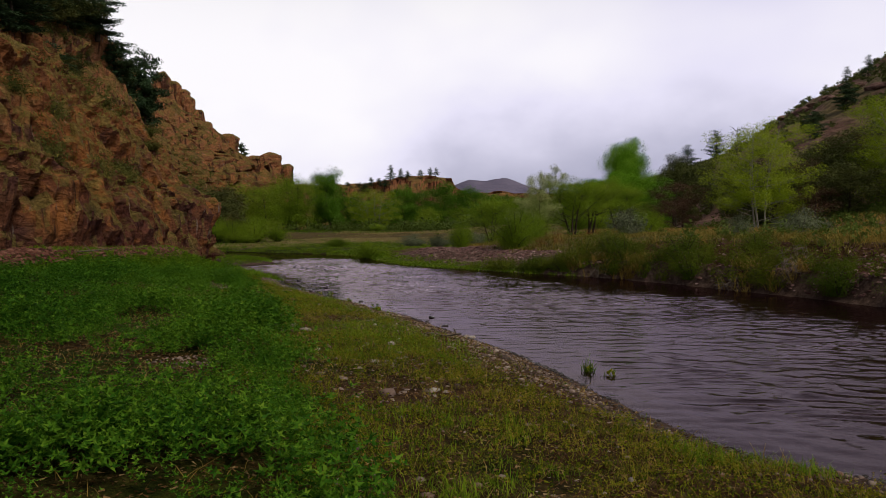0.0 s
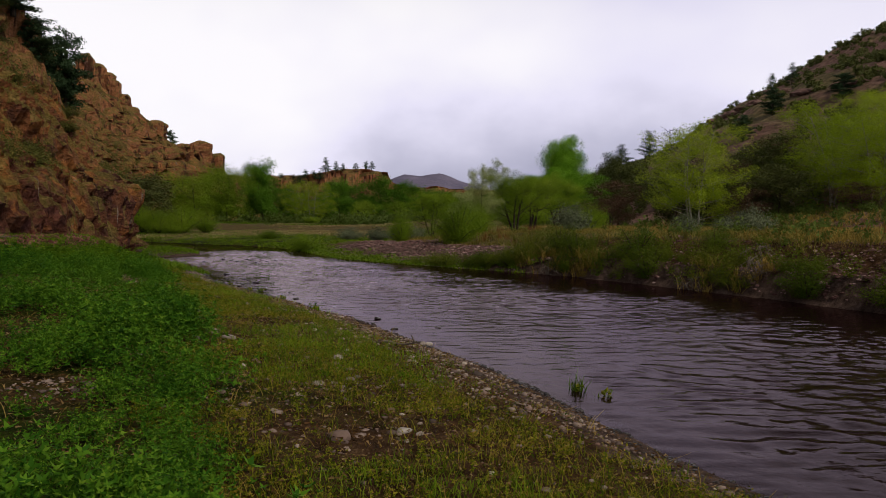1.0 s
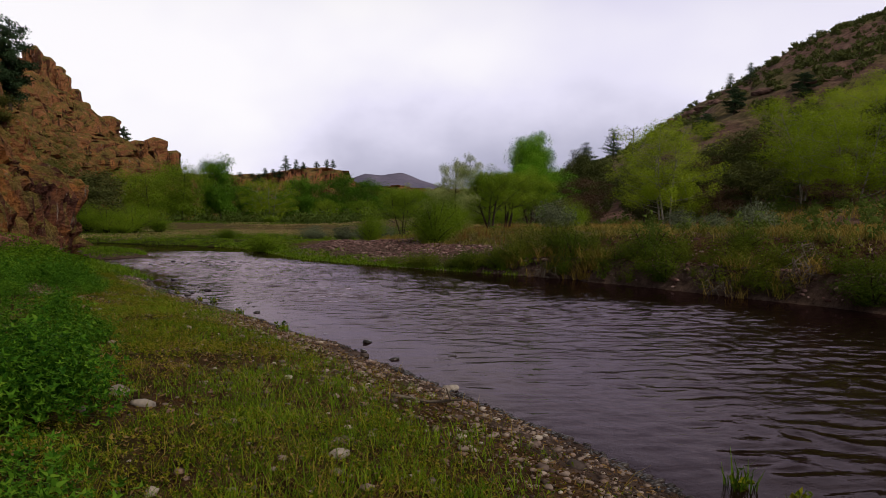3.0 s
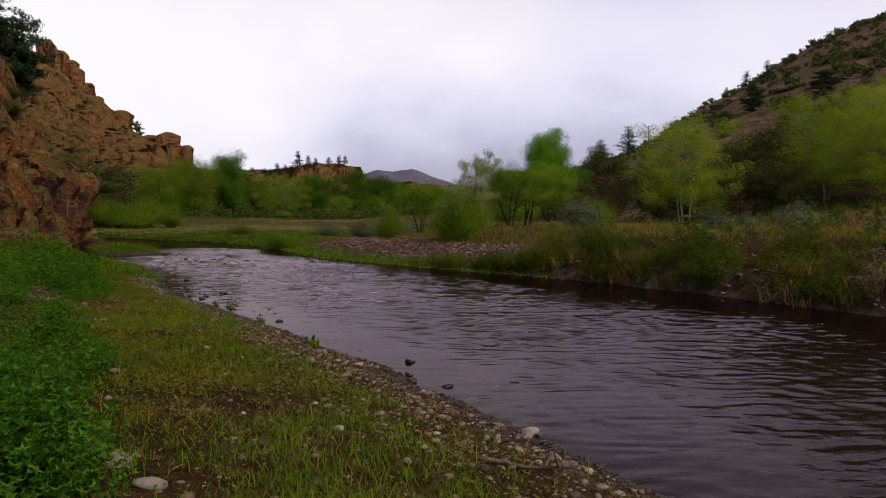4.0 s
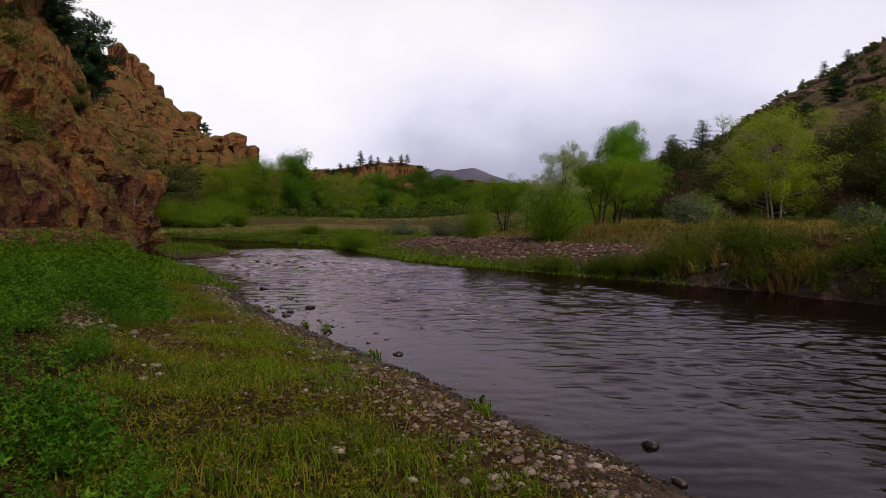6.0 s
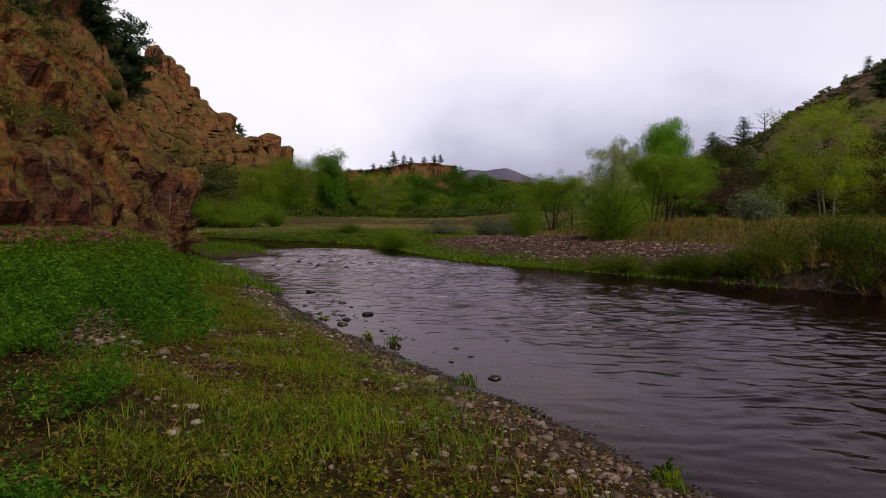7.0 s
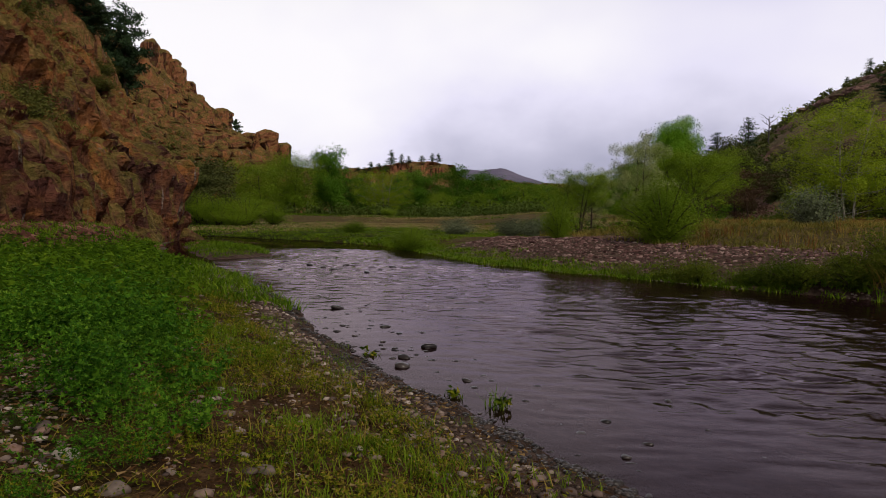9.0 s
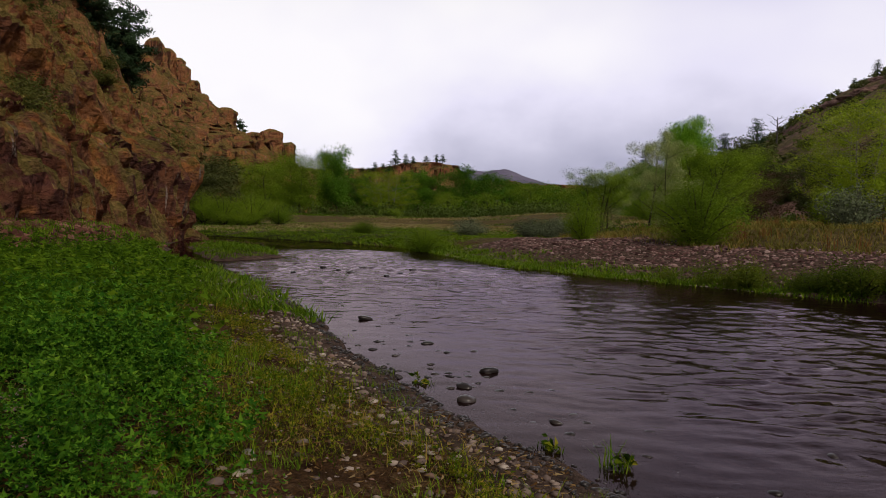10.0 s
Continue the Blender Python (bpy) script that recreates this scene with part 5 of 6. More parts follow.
def turf(x, y):
    """1 where the bank's low plants close up, 0 where soil and stones lie bare."""
    return sstep(-0.26, 0.02, fbm(flat3(x, y, 1.15), 3, 94))


RNG = np.random.default_rng(2024)
PATH_Y, PATH_X = [2, 8, 12, 17.3, 30], [1.9, 1.4, 0.6, -0.8, -4.0]
weeds = [bushy_weed(101 + k, 13, 0.22 + 0.045 * k, 0.25, 5, 0.026, 4) for k in range(4)]
fine_weeds = [bushy_weed(105 + k, 17, 0.20 + 0.05 * k, 0.19, 6, 0.0185, 4) for k in range(4)]


def weed_keep(x, y, s, r):
    return (r < 0.5) * (weed_edge(x, y) > 0) * bare(x, y) * sstep(0.9, 1.9, x - np.interp(y, CLIFF_Y, CLIFF_X)) * np.where(x > 1.6 - 0.56 * (y - 2), 1.0, 0.3) * (0.12 + 0.88 * sstep(-0.30, 0.10, fbm(flat3(x, y, 1.0), 2, 92)))


def aside(x, y):
    return np.interp(y, PATH_Y, PATH_X) - x


P = spread_on_land(RNG, (-9.3, 2.2, 3.5, 24), 6500, lambda x, y, s, r: weed_keep(x, y, s, r) * (aside(x, y) > 2.5))
cover("weeds", "dense knee-high leafy green weeds on the bank", "weeds", M_WEED, weeds, P, RNG, 0.7, 1.2, 0.75)
P = spread_on_land(RNG, (-4.8, 2.2, 3.8, 24.5), 7400, lambda x, y, s, r: weed_keep(x, y, s, r) * (aside(x, y) < 2.7))
cover("weeds", "fresh fine-leaved green weeds beside the stony path", "weeds", M_WEED, fine_weeds, P, RNG, 0.75, 1.2, 0.8)
big = [leafy_weed(111 + k, 5, 0.32, 0.22, 6, 0.085) for k in range(3)]
P = spread_on_land(RNG, (-9.5, -2.0, 22, 48), 5200, lambda x, y, s, r: (r < 0.5) * (weed_edge(x, y) > 0) * (s > 0.4) * sstep(0.8, 2.0, x - np.interp(y, CLIFF_Y, CLIFF_X)) * (0.6 + 0.4 * sstep(-0.3, 0.3, fbm(flat3(x, y, 0.5), 2, 92))))
cover("weeds", "tall green weeds in front of the cliff's foot", "weeds", M_FRESH, big, P, RNG, 0.5, 1.0)

tufts = [blade_tuft(121 + k, 16, 0.045 + 0.016 * k, 1.25, 0.0036, 0.09) for k in range(4)]
P = spread_on_land(RNG, (-4.5, 4.6, 3.5, 27), 25000, lambda x, y, s, r: (r < 0.5) * (s > 0.3 + beach(y) - 0.35 * fbm(flat3(x, y, 0.8), 2, 90)) * (weed_edge(x, y) < 0.25) * (0.05 + 0.85 * turf(x, y) * sstep(-0.3, 0.1, fbm(flat3(x, y, 0.8), 3, 93)) + 0.10 * np.exp(-(((s - 1.6) / 0.8) ** 2))) * (0.35 + 0.65 * bare(x, y)))
cover("grass", "short yellow-green grass between stones on the bank", "grass", M_GRASS, tufts, P, RNG, 0.5, 1.25)
far_tufts = [blade_tuft(131 + k, 12, 0.13, 1.3, 0.016, 0.18) for k in range(3)]
P = spread_on_land(RNG, (-9, 0.5, 25.5, 50), 6500, lambda x, y, s, r: (r < 0.5) * (s > 0.15) * near_cliff(x, y) * 0.9)
cover("grass", "green grass along the bend of the bank and the islet", "grass", M_FRESH, far_tufts, P, RNG, 0.6, 1.3)
clump = [blade_tuft(135 + k, 30, 0.075, 1.2, 0.0045, 0.13) for k in range(3)]
P = spread_on_land(RNG, (-4.5, 4.8, 4, 27), 15000, lambda x, y, s, r: (r < 0.5) * (np.exp(-(((s - 1.0 - 0.8 * beach(y)) / 0.6) ** 2)) + 0.4 * (s > 0.6 + beach(y))) * (weed_edge(x, y) < 0.2) * sstep(-0.2, 0.15, fbm(flat3(x, y, 0.9), 3, 88)))
cover("grass_clumps", "fresh green grass clumps near the gravel", "grass", M_FRESH, clump, P, RNG, 0.6, 1.25)
herb = [bushy_weed(141 + k, 5, 0.05 + 0.014 * k, 0.07, 3, 0.011, 4) for k in range(4)]
P = spread_on_land(RNG, (-4, 4.8, 3.8, 26), 20000, lambda x, y, s, r: (r < 0.5) * (s > 0.3 + beach(y) - 0.3 * fbm(flat3(x, y, 0.8), 2, 90)) * (weed_edge(x, y) < 0.25) * (0.06 + 0.94 * turf(x, y)))
cover("herbs", "small yellow-green herbs among the grass", "herbs", M_GRASS, herb, P, RNG, 0.5, 1.3)
straw = [blade_tuft(151 + k, 6, 0.07, 2.2, 0.004, 0.1) for k in range(3)]
P = spread_on_land(RNG, (-4, 4.2, 3.5, 22), 4200, lambda x, y, s, r: (r < 0.5) * (s > 0.5) * 0.6)
LQ = spread_on_land(RNG, (-4, 4.6, 3.8, 22), 95000, lambda x, y, s, r: (r < 0.5) * (s > 0.2) * 0.8)
LQ[:, 2] += RNG.uniform(0.004, 0.03, len(LQ))
GC = spread_on_land(RNG, (-4.5, 4.6, 3.8, 25), 90000, lambda x, y, s, r: (r < 0.5) * (s > 0.45) * (weed_edge(x, y) < 0.5) * (0.05 + 0.95 * turf(x, y)) * (1 - 0.5 * sstep(1.2, 0.5, s)))
GC[:, 2] += RNG.uniform(0.004, 0.035, len(GC))
V, F = leaf_tips(GC, RNG, 0.026, 0.30, 0.1, 0.6)
tagged(new("ground_cover", build_mesh("ground_cover", V, F, M_GRASS)), "mat of tiny yellow-green leaves on the bank's soil", "ground cover", kind="stuff")
V, F = leaf_tips(LQ, RNG, 0.034, 0.24, 0.0, 0.3)
tagged(new("leaf_litter", build_mesh("leaf_litter", V, F, M_LITTER)), "brown dead leaves and bits of straw on the soil", "leaf litter", kind="stuff")
cover("straw", "dry straw stalks lying in the grass", "straw", M_DRY, straw, P, RNG, 0.5, 1.4)

low_shrubs = []
for k in range(4):
    _, V, F = bush_shapes(165 + k, h=0.9, r=0.55, stems=8, leaves=56, leaf=0.2, slim=0.5, hollow=0.1)
    low_shrubs.append((V, F))
# the far bank: green shore herbs, shrubs, dry terrace grass
shrubs = []
for k in range(4):
    _, V, F = bush_shapes(161 + k, h=0.9, r=0.55, stems=12, leaves=420, leaf=0.075, slim=0.42, hollow=0.05)
    shrubs.append((V, F))
P = spread_on_land(RNG, (1, 22, 8, 34), 6000, lambda x, y, s, r: (r > 0.5) * (s > 0.05) * sstep(2.0, 0.9, s) * (1 - 0.85 * np.exp(-(((y - 17.5) / 3.5) ** 2)) * sstep(0.5, 0.9, s)) * (0.12 + 0.88 * sstep(-0.12, 0.12, fbm(flat3(x, y, 0.55), 3, 95))) * (1 - 0.85 * sstep(27, 30.5, y) * sstep(0.3, 1.0, s)))
cover("bank_shrubs", "dense green shrubs and herbs overhanging the far bank", "shrubs", M_SHRUB, shrubs, P, RNG, 0.28, 0.75)
P = spread_on_land(RNG, (8, 16, 12, 30), 5000, lambda x, y, s, r: (r > 0.5) * np.exp(-(((s - 0.35) / 0.25) ** 2)) * sstep(0.0, 0.2, fbm(flat3(x, y, 0.5), 3, 109)))
cover("hanging_straw", "tan dead grass hanging over the far bank's edge", "grass", M_DRY, [blade_tuft(175 + k, 14, 0.34, 1.6, 0.016, 0.12) for k in range(3)], P, RNG, 0.7, 1.3)
P = spread_on_land(RNG, (-4, 12, 28, 52), 14000, lambda x, y, s, r: (r > 0.5) * (s > -0.1) * (s < 2.2) * sstep(2.2, 0.4, s))
cover("shore_grass", "fresh green grass along the gravel bar's edge", "grass", M_FRESH, [blade_tuft(171 + k, 14, 0.10, 1.6, 0.018, 0.22) for k in range(3)], P, RNG, 0.6, 1.5)
dry = [blade_tuft(181 + k, 14, 0.31, 1.1, 0.013, 0.28) for k in range(4)]
P = spread_on_land(RNG, (6, 62, 12, 80), 17000, lambda x, y, s, r: (r > 0.5) * (s > 1.6) * sstep(-0.6, -0.05, fbm(flat3(x, y, 0.22), 3, 96)) * (1 - sstep(29, 31, y) * sstep(4.6, 3.0, s)) * (0.35 + 0.65 * sstep(75, 40, y)) * (1 - 0.65 * sstep(31, 35, y) * sstep(18, 14, x)))
cover("dry_grass", "tall tan dry grass on the far terrace", "grass", M_DRY, dry, P, RNG, 0.5, 1.15)
P = spread_on_land(RNG, (7, 28, 14, 52), 7500, lambda x, y, s, r: (r > 0.5) * (s > 1.4) * (1 - sstep(29, 31, y) * sstep(4.4, 2.8, s)) * (0.5 + 0.5 * sstep(-0.2, 0.2, fbm(flat3(x, y, 0.5), 3, 110))))
cover("terrace_grass", "short olive and straw grass carpet on the far terrace", "grass", M_LEDGE, [blade_tuft(185 + k, 9, 0.17, 1.4, 0.026, 0.3) for k in range(3)], P, RNG, 0.6, 1.3)
P = spread_on_land(RNG, (8, 40, 12, 60), 900, lambda x, y, s, r: (r > 0.5) * (s > 1.2) * sstep(0.0, 0.4, fbm(flat3(x, y, 0.3), 3, 97)) * (1 - sstep(29, 31, y) * sstep(5.5, 3.5, s)))
cover("rusty_stalks", "rust-brown dead stalks on the far terrace", "stalks", M_RUST, [blade_tuft(191 + k, 12, 0.55, 0.5, 0.014, 0.2) for k in range(3)], P, RNG, 0.6, 1.2)
P = spread_on_land(RNG, (8, 62, 12, 80), 2300, lambda x, y, s, r: (r > 0.5) * (s > 1.2) * sstep(0.0, 0.35, fbm(flat3(x, y, 0.25), 3, 98)))
cover("terrace_herbs", "olive green herbs between the dry grass", "herbs", M_OLIVE, low_shrubs, P, RNG, 0.25, 0.7)
P = spread_on_land(RNG, (-16, 8, 49, 70), 7000, lambda x, y, s, r: (s > 0.02) * near_cliff(x, y) * (0.3 + 0.7 * sstep(4, 1, s)))
cover("pool_grass", "lush green grass round the still pool", "grass", M_FRESH, [blade_tuft(205 + k, 10, 0.10, 1.8, 0.03, 0.3) for k in range(3)], P, RNG, 0.5, 1.3)
P = spread_on_land(RNG, (-30, 34, 50, 150), 6500, lambda x, y, s, r: (s > 0.2) * near_cliff(x, y) * (0.25 + 0.75 * sstep(-0.1, 0.3, fbm(flat3(x, y, 0.1), 3, 99))))
cover("meadow_grass", "green meadow grass on the valley flat", "grass", M_FRESH, [blade_tuft(201 + k, 9, 0.13, 1.8, 0.07, 0.6) for k in range(3)], P, RNG, 0.6, 1.3)
P = spread_on_land(RNG, (-26, 34, 60, 112), 12000, lambda x, y, s, r: (s > 1) * near_cliff(x, y) * (0.2 + 0.8 * np.exp(-(((y - 84) / 18) ** 2))) * sstep(-0.35, 0.1, fbm(flat3(x, y, 0.08), 3, 100)))
cover("meadow_straw", "band of dry tan grass across the valley flat", "grass", M_STRAW, [blade_tuft(211 + k, 16, 0.13, 1.8, 0.045, 0.8) for k in range(3)], P, RNG, 0.6, 1.3)

P = spread_on_land(RNG, (-26, 30, 98, 128), 900, lambda x, y, s, r: (s > 2) * near_cliff(x, y) * sstep(-0.1, 0.25, fbm(flat3(x, y, 0.12), 3, 107)) * sstep(98, 112, y))
cover("valley_brush", "low olive brush under the valley's trees", "brush", M_OLIVE, low_shrubs, P, RNG, 0.5, 2.2)

# scrub on the hill and the cliff
scrub = []
for k in range(4):
    _, V, F = bush_shapes(221 + k, h=1.5, r=1.1, stems=8, leaves=64, leaf=0.55, slim=0.6, hollow=0.1)
    scrub.append((V, F))
v, y = RNG.uniform(0, 330, 10000), RNG.uniform(50, 480, 10000)
P = hill_points(v, y)
P = P[(np.hypot(P[:, 0], P[:, 1]) > 150) & (P[:, 0] < y * 0.85 + 40) & (RNG.uniform(0, 1, 10000) < 0.30 + 0.70 * sstep(-0.12, 0.30, fbm(P * 0.02, 3, 101)))]
cover("hill_scrub", "dark juniper scrub scattered over the hillside", "scrub", M_SCRUB, scrub, P, RNG, 0.6, 2.3)
v, y = RNG.uniform(-3, 24, 5000), RNG.uniform(40, 120, 5000)
P = hill_points(v, y)
k = RNG.uniform(0, 1, 5000) < 0.3 + 0.7 * sstep(-0.2, 0.2, fbm(P * 0.1, 3, 105))
cover("hill_grass", "tan dry grass on the foot of the hill", "grass", M_DRY, [blade_tuft(241 + i, 7, 0.45, 1.0, 0.05, 0.45) for i in range(3)], P[k], RNG, 0.6, 1.3)
cover("hill_brush", "low olive brush on the foot of the hill", "brush", M_OLIVE, low_shrubs, P[::8], RNG, 0.6, 1.8)
v, y = np.abs(RNG.normal(0, 1, 9000)) * 14 + 1.0, 18 + 190 * RNG.uniform(0, 1, 9000) ** 1.4
P = cliff_points(v, y)
tuft = [blade_tuft(231 + k, 9, 0.14, 1.5, 0.026, 0.26) for k in range(3)]
vl, yl = np.concatenate([RNG.uniform(1.2, 2.8, 3200), RNG.uniform(3.4, 11, 8800)]), RNG.uniform(22, 80, 12000)
PL = cliff_points(vl, yl)
cover("ledge_grass", "straw and olive grass hanging over the rock ledges", "grass", M_LEDGE, tuft, PL[RNG.uniform(0, 1, len(PL)) < sstep(-0.15, 0.25, fbm(PL * 0.3, 3, 104))], RNG, 0.4, 0.95)
keep = RNG.uniform(0, 1, len(P)) < sstep(-0.1, 0.3, fbm(P * 0.16, 3, 102)) * sstep(1.2, 3, P[:, 2])
cover("cliff_grass", "olive and straw grass tufts on the cliff's ledges", "grass", M_LEDGE, tuft, P[keep & (RNG.uniform(0, 1, len(P)) < 0.7)], RNG, 0.6, 1.5)
keep = RNG.uniform(0, 1, len(P)) < 0.35 * sstep(0.1, 0.4, fbm(P * 0.09, 3, 103)) * sstep(1.2, 3, P[:, 2])
cover("cliff_shrubs", "small dark shrubs rooted in the cliff", "shrubs", M_CLIFFLEAF, shrubs, P[keep][::2], RNG, 0.8, 2.0)
v, x = RNG.uniform(3, 20, 600), RNG.uniform(-80, 160, 600)
MP = np.stack([x, 372 + v, np.interp(v, [0, 16, 22], [0, 11, 15]) + 2.5], 1)
cover("mesa_scrub", "dark scrub on the slope under the mesa", "scrub", M_SCRUB, scrub, MP, RNG, 0.8, 1.8)


# ---- stones ----
pebbles = [stone_shape(301 + k, 1) for k in range(6)]
P = spread_on_land(RNG, (-5, 5.5, 3.5, 36), 150000, lambda x, y, s, r: (r < 0.5) * (s > -0.35) * (s < 2.4) * (0.9 * np.exp(-(((s - 0.28 - 0.4 * beach(y)) / (0.34 + 0.3 * beach(y))) ** 2)) * (0.6 + 0.4 * sstep(-0.3, 0.2, fbm(flat3(x, y, 1.2), 3, 89))) + 0.08) * (0.35 + 0.65 * sstep(7, 9.5, y)))
sz = 0.025 * np.exp(np.clip(RNG.normal(0.15, 0.5, len(P)), -0.8, 1.3))
dryk = P[:, 2] > 0.07
for wet, mat, label in ((False, M_GRAVEL, "grey and pinkish river pebbles along the shore"), (True, M_WET, "dark wet pebbles at the water's edge")):
    k = dryk != wet
    V, F = scatter(pebbles, P[k] + np.stack([0 * sz[k], 0 * sz[k], 0.12 * sz[k]], 1), RNG.uniform(0, 6.28, k.sum()), sz[k], RNG.integers(0, 6, k.sum()))
    tagged(new("pebbles", build_mesh("pebbles", V, F, mat, True)), label, "pebbles", kind="stuff")
P = spread_on_land(RNG, (-4.5, 4.6, 3.5, 24), 26000, lambda x, y, s, r: (r < 0.5) * (s > 0.8) * ((weed_edge(x, y) < 0.1) * (0.04 + 0.5 * (1 - turf(x, y))) + 0.8 * (1 - bare(x, y)) + 0.9 * np.exp(-((x - 1.9) ** 2 + (y - 9.2) ** 2) / 0.9)))
sz = 0.021 * np.exp(np.clip(RNG.normal(0.15, 0.65, len(P)), -0.8, 1.45))
P[:, 2] += 0.05 * sz
V, F = scatter(pebbles, P, RNG.uniform(0, 6.28, len(P)), sz, RNG.integers(0, 6, len(P)))
tagged(new("pebbles", build_mesh("pebbles", V, F, M_GRAVEL, True)), "scattered small stones half sunk in the grass", "pebbles", kind="stuff")
P = spread_on_land(RNG, (-3.4, 0.6, 8.2, 21.8), 60000, lambda x, y, s, r: (r < 0.5) * 0.28 * (1 - bare(x, y)))
sz = 0.026 * np.exp(np.clip(RNG.normal(0.1, 0.5, len(P)), -0.7, 1.2))
P[:, 2] += 0.15 * sz
V, F = scatter(pebbles, P, RNG.uniform(0, 6.28, len(P)), sz, RNG.integers(0, 6, len(P)))
tagged(new("pebbles", build_mesh("pebbles", V, F, M_GRAVEL, True)), "grey gravel in bare gaps among the weeds", "pebbles", kind="stuff")
P = spread_on_land(RNG, (-4, 5.5, 5, 30), 60000, lambda x, y, s, r: (r < 0.5) * (s > -0.16) * (s < 0.2) * 0.8 * sstep(-0.25, 0.15, fbm(flat3(x, y, 0.9), 3, 108)))
V, F = scatter(pebbles, P, RNG.uniform(0, 6.28, len(P)), RNG.uniform(0.035, 0.095, len(P)), RNG.integers(0, 6, len(P)))
tagged(new("pebbles", build_mesh("pebbles", V, F, M_WET, True)), "line of dark wet stones where the water laps the shore", "pebbles", kind="stuff")
y = RNG.uniform(20, 50, 5200)
x = np.interp(y, CLIFF_Y, CLIFF_X) + np.abs(RNG.normal(0, 0.95, 5200)) - 0.1
P = np.stack([x, y, land(x, y)[0]], 1)
P = P[P[:, 2] > 0.08]
V, F = scatter(pebbles, P, RNG.uniform(0, 6.28, len(P)), 0.13 * np.exp(np.clip(RNG.normal(0, 0.5, len(P)), -1, 1.1)), RNG.integers(0, 6, len(P)))
tagged(new("rubble", build_mesh("rubble", V, F, M_RUBBLE, False)), "red-brown rubble along the cliff's foot", "rubble", kind="stuff")
P = spread_on_land(RNG, (0, 24, 10, 46), 110000, lambda x, y, s, r: (r > 0.5) * (s > 0.1) * (sstep(28.5, 31, y) * np.exp(-(((s - 2.9) / 1.7) ** 2)) * 0.9 + (0.25 + 0.75 * np.exp(-(((y - 17.5) / 3.5) ** 2))) * sstep(31, 28, y) * np.exp(-(((s - 1.0) / 1.0) ** 2)) + 0.25 * (s < 0.5)))
V, F = scatter(pebbles, P, RNG.uniform(0, 6.28, len(P)), 0.085 * np.exp(np.clip(RNG.normal(0, 0.45, len(P)), -0.8, 1.1)), RNG.integers(0, 6, len(P)))
tagged(new("scree", build_mesh("scree", V, F, M_SCREE, False)), "purple-grey broken stones on the far gravel bar", "gravel", kind="stuff")

P = spread_on_land(RNG, (-1, 9, 28.5, 47), 40000, lambda x, y, s, r: (r > 0.5) * (s > -0.08) * (s < 0.16) * 0.7 * sstep(-0.2, 0.15, fbm(flat3(x, y, 0.7), 3, 112)))
V, F = scatter(pebbles, P, RNG.uniform(0, 6.28, len(P)), RNG.uniform(0.05, 0.12, len(P)), RNG.integers(0, 6, len(P)))
tagged(new("pebbles", build_mesh("pebbles", V, F, M_GRAVEL, False)), "pale stones along the gravel bar's waterline", "pebbles", kind="stuff")

STONES = [build_mesh("stone", *stone_shape(321 + k, 2), M_PALE, True) for k in range(5)]
GREY = [build_mesh("stone", *stone_shape(331 + k, 2), M_STONE, True) for k in range(5)]
WETS = [build_mesh("stone", *stone_shape(341 + k, 2), M_WET, True) for k in range(5)]


def stone(x, y, size, meshes, label, group, n):
    ob = tagged(new("stone", meshes[n % 5]), label, "stone", group)
    wet = meshes is WETS
    z = max(floor_at(x, y), -0.03) if wet else floor_at(x, y)
    ob.matrix_basis = pose(x, y, z + (0.22 if wet else 0.05) * size, RNG.uniform(-12, 12), RNG.uniform(-12, 12), RNG.uniform(0, 360)) @ Matrix.Diagonal((size, size, size, 1))


for n, (x, y, size) in enumerate([(2.23, 7.97, 0.15), (2.32, 7.9, 0.10), (0.87, 11.15, 0.20), (0.68, 11.42, 0.26), (2.93, 12.85, 0.21), (-1.53, 18.45, 0.09), (-1.41, 18.0, 0.15), (1.15, 17.03, 0.12), (1.19, 17.41, 0.13), (-0.61, 17.32, 0.11), (1.73, 9.32, 0.16), (-1.33, 20.22, 0.09), (-1.0, 19.2, 0.10), (-1.37, 20.5, 0.10), (3.2, 6.02, 0.10), (0.35, 18.05, 0.11)]):
    stone(x, y, 0.75 * size, STONES, "pale rounded stone in the bank's grass", "pale stones", n)
for n, (x, y, size) in enumerate([(1.87, 7.84, 0.16), (1.97, 9.48, 0.11), (2.02, 9.6, 0.09), (1.88, 10.16, 0.12), (0.59, 10.96, 0.12), (3.03, 13.1, 0.17), (3.15, 10.5, 0.12), (1.65, 12.53, 0.12), (-0.13, 13.29, 0.11), (-0.93, 17.78, 0.12), (-0.87, 19.0, 0.11), (-1.3, 18.6, 0.12), (-1.6, 18.94, 0.13), (-1.82, 19.23, 0.12), (0.76, 17.85, 0.12), (0.62, 18.82, 0.14), (0.81, 18.32, 0.17), (-0.82, 18.26, 0.10), (1.2, 16.9, 0.10), (2.46, 14.93, 0.14), (2.7, 13.9, 0.10), (-2.2, 19.0, 0.16), (-2.6, 18.2, 0.14)]):
    stone(x, y, size, GREY, "grey-brown stone half sunk in the bank", "grey stones", n)
wet_spots = [(-2.4, 35.6, 0.2), (-1.7, 34.2, 0.18), (-1.5, 35.7, 0.22), (-0.9, 33.4, 0.16), (-0.3, 35.3, 0.2), (-2.0, 34.9, 0.16), (-2.9, 33.9, 0.16), (-0.6, 34.4, 0.14), (0.0, 23.36, 0.16), (-0.44, 24.73, 0.13), (-0.28, 22.39, 0.15), (-0.19, 23.18, 0.10), (0.21, 21.86, 0.12), (-0.26, 22.8, 0.13), (-1.1, 26.46, 0.18), (1.16, 19.22, 0.13), (2.59, 15.93, 0.16), (3.41, 14.84, 0.12), (2.48, 15.23, 0.11), (2.75, 14.7, 0.13)]
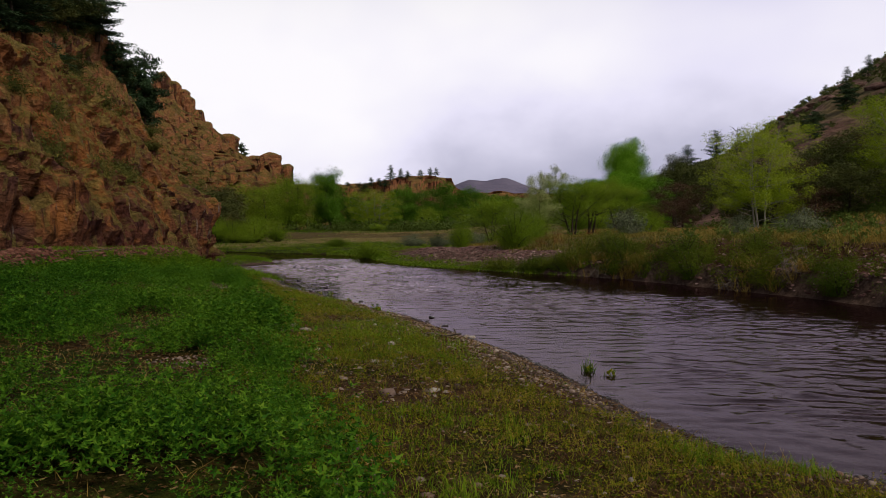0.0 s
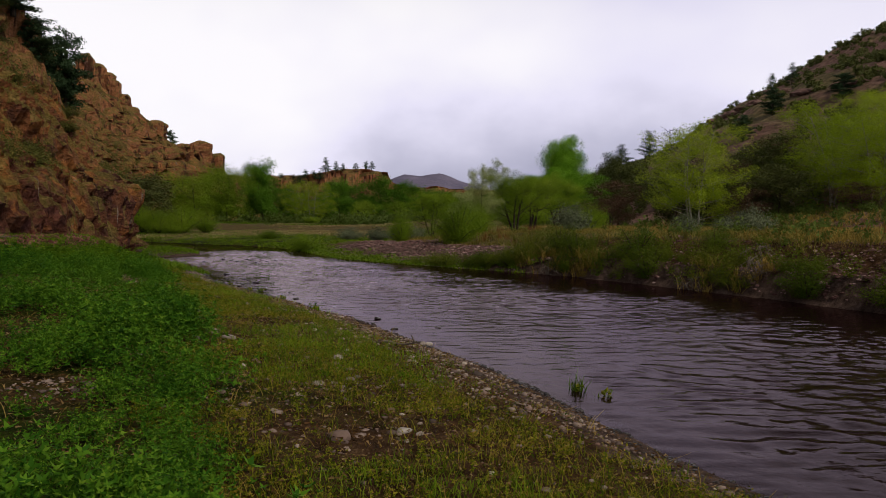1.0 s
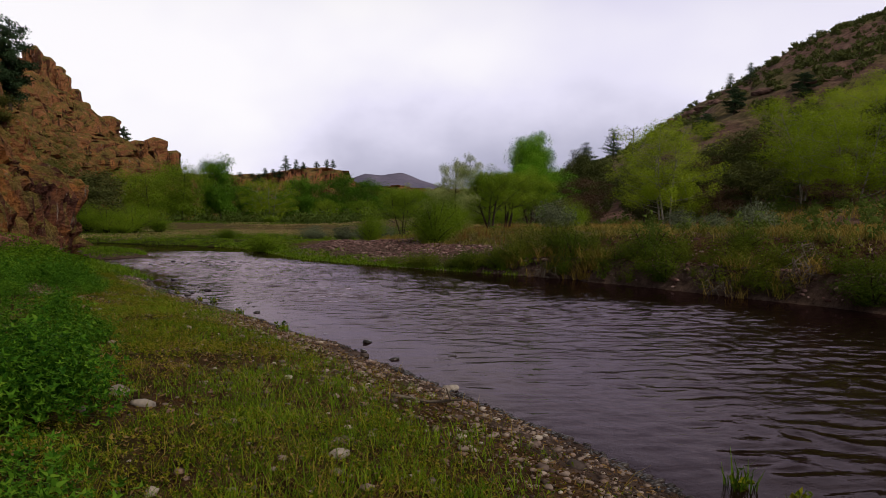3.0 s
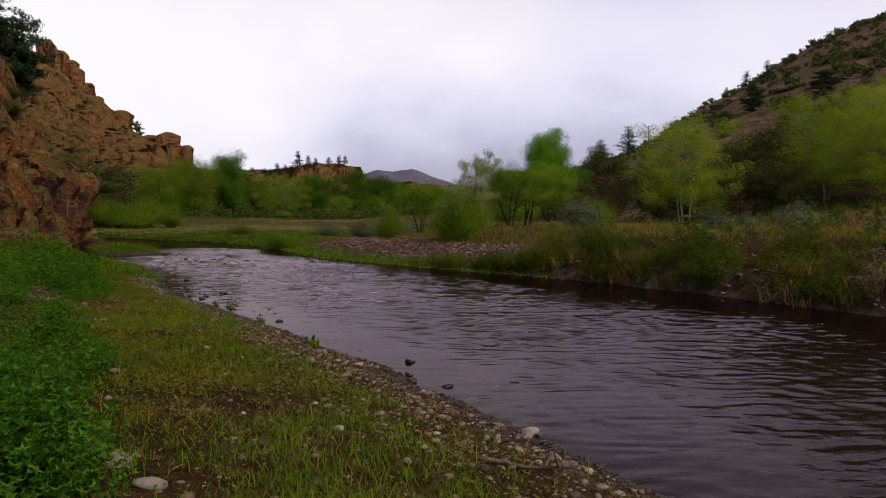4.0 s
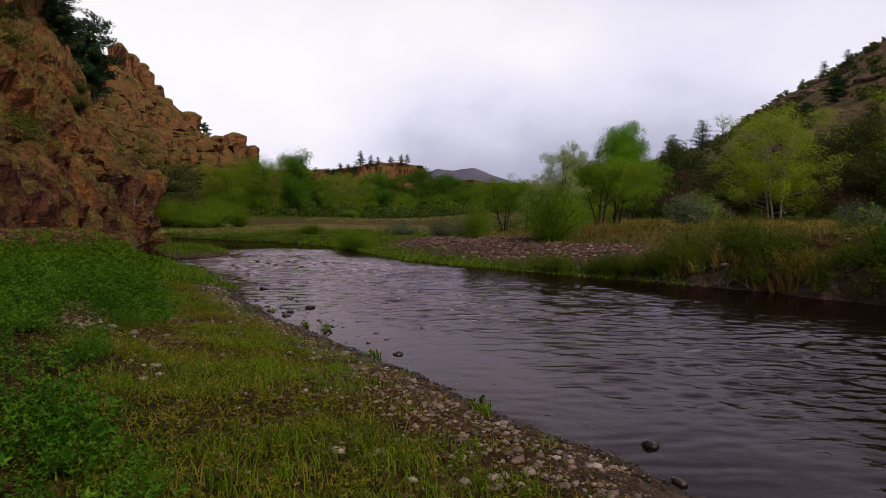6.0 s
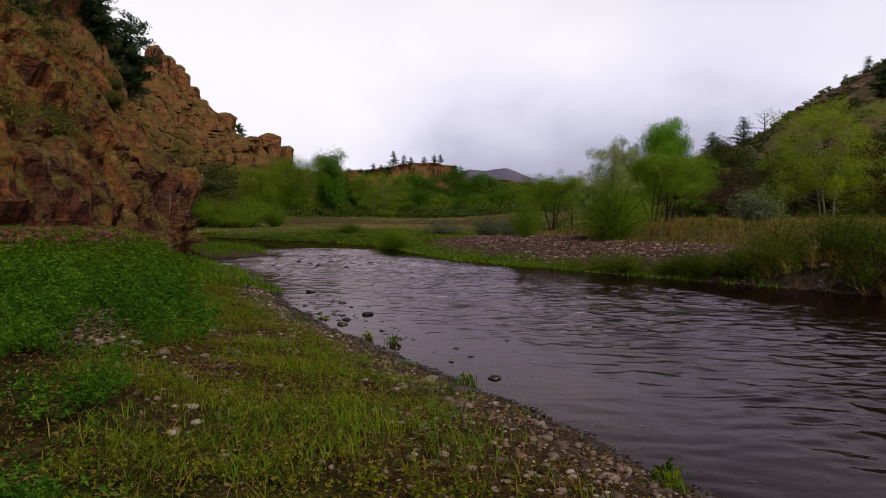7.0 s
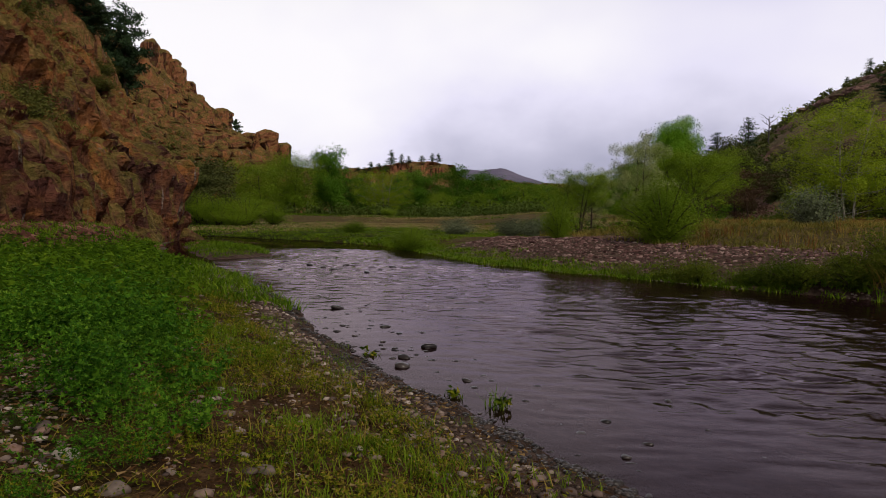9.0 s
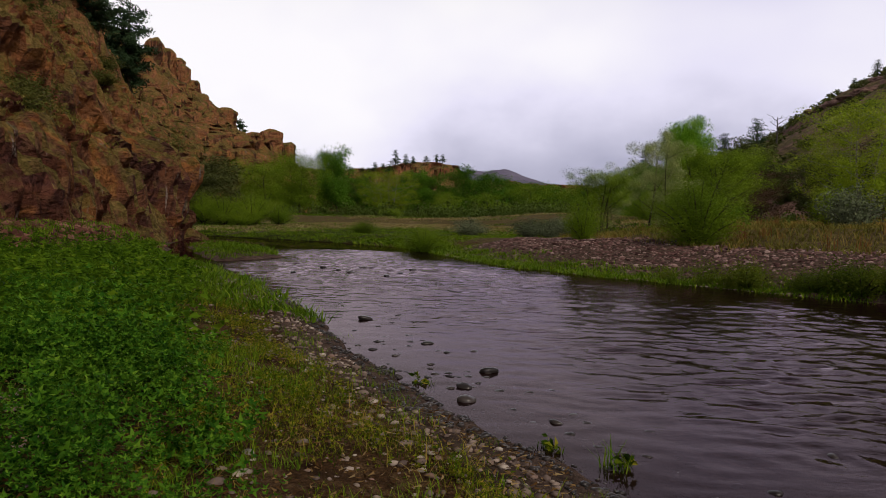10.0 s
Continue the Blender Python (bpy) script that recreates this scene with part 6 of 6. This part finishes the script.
for k in range(130):
    y = RNG.uniform(13, 31) if k < 60 else RNG.uniform(17.5, 25.5)
    x = float(np.interp(y, [p[1] for p in LEFT_SHORE], [p[0] for p in LEFT_SHORE])) + abs(RNG.normal(0, 0.34)) + 0.04 + (0.35 * RNG.random() if y > 20 else 0)
    wet_spots.append((x, y, RNG.uniform(0.035, 0.095)))
for k in range(130):
    y = RNG.uniform(19.0, 26.5)
    x = float(np.interp(y, [p[1] for p in LEFT_SHORE], [p[0] for p in LEFT_SHORE])) + abs(RNG.normal(0, 0.62)) + 0.05
    wet_spots.append((x, y, RNG.uniform(0.03, 0.10)))
for n, (x, y, size) in enumerate(wet_spots):
    stone(x, y, size, WETS, "dark wet stone in the shallows", "wet stones", n)


boulder = tagged(new("boulder", build_mesh("boulder", *stone_shape(352, 3), M_ROCK, False)), "pinkish wedge of rock at the cliff's foot in the pool", "boulder")
boulder.matrix_basis = pose(-10.5, 53.6, 0.15, 8, 16, 20) @ Matrix.Diagonal((2.6, 2.2, 2.2, 1))


# ---- driftwood, roots and plants at the water ----
def root_tangle(x, y, n, drop, reach, seed):
    rng = np.random.default_rng(seed)
    top = tagged(new("root_tangle"), "bleached bare roots hanging from the far bank", "roots", "bank roots")
    for _ in range(n):
        b = rng.normal(0, 0.12, 3) * (1, 1, 0.6) + (0, 0, drop)
        e = np.array([rng.normal(0, reach), -abs(rng.normal(0.3, 0.2)) * 1.2, rng.uniform(0.02, drop * 0.5)])
        m = (b + e) / 2 + rng.normal(0, 0.10, 3)
        g = Geo()
        g.tube(np.stack([b, (b + m) / 2 + rng.normal(0, 0.04, 3), m, e]), [0.010, 0.008, 0.006, 0.003], 5)
        for _ in range(2):
            d = m + (e - m) * rng.uniform(0, 0.8)
            g.tube(np.stack([d, d + rng.normal(0, 0.16, 3)]), [0.008, 0.003], 4)
        part("root", g.mesh("root", M_DEAD), top)
    top.matrix_basis = pose(x, y, max(floor_at(x, y), 0.0), 0, 0, -35)


root_tangle(11.55, 20.1, 14, 0.42, 0.14, 1)
root_tangle(12.2, 20.8, 9, 0.34, 0.2, 2)
root_tangle(10.75, 21.7, 10, 0.28, 0.3, 3)
root_tangle(8.7, 27.3, 8, 0.2, 0.25, 4)


def driftwood(x, y, length, turn, rise, seed, label):
    rng = np.random.default_rng(seed)
    k = np.linspace(0, 1, 7)
    g = Geo()
    line = np.stack([length * (k - 0.5), 0.07 * length * np.sin(5 * k + seed), 0.03 + rise * k + 0.02 * np.cos(6 * k)], 1)
    g.tube(line, 0.018 * (1 - 0.7 * k) * length**0.8 + 0.004, 6)
    for f in (2, 4, 5):
        g.tube(np.stack([line[f], line[f] + rng.normal(0, 0.14, 3) * length * 0.6 + (0, 0, 0.05)]), [0.011, 0.004], 4)
    ob = tagged(new("driftwood", g.mesh("driftwood", M_DEAD)), label, "driftwood")
    ob.matrix_basis = pose(x, y, floor_at(x, y), 0, 0, turn)


driftwood(-8.2, 27.5, 2.2, -8, 0.10, 2, "grey bleached stick lying at the cliff's foot")
driftwood(2.55, 11.6, 0.5, -35, 0.02, 5, "thin bleached stick on the gravel shore")
driftwood(-9.2, 60.0, 1.3, 15, 0.4, 7, "pale dead branches beside the pool")
driftwood(-8.0, 60.5, 1.0, 70, 0.4, 9, "pale dead branches beside the pool")


def water_plant(x, y, h, n, seed, label):
    V, F = blade_tuft(seed, n, h, 0.6, 0.010, 0.09)
    top = tagged(new("water_plant"), label, "plant", "plants at the water's edge")
    part("leaf_tuft", build_mesh("leaf_tuft", V, F, M_FRESH), top)
    W, G = leafy_weed(seed + 1, 3, h * 1.2, 0.1, 8, 0.05)
    part("stalk", build_mesh("stalk", W, G, M_GRASS), top)
    top.matrix_basis = pose(x, y, min(max(floor_at(x, y), -0.04), 0.1), 0, 0, seed * 40)


water_plant(4.1, 10.46, 0.20, 40, 401, "tuft of green sedge standing in the shallows")
water_plant(4.25, 10.2, 0.09, 14, 402, "small green sprout in the shallows")
water_plant(0.33, 21.0, 0.17, 30, 403, "leafy seedling with a tall stalk at the water's edge")
water_plant(0.05, 21.3, 0.09, 30, 404, "tuft of green sedge at the water's edge")
water_plant(-0.55, 22.9, 0.09, 26, 405, "tuft of green sedge at the water's edge")
water_plant(0.9, 18.9, 0.12, 34, 406, "tuft of green grass on the gravel shore")
water_plant(1.6, 16.4, 0.13, 34, 407, "tuft of green grass on the gravel shore")
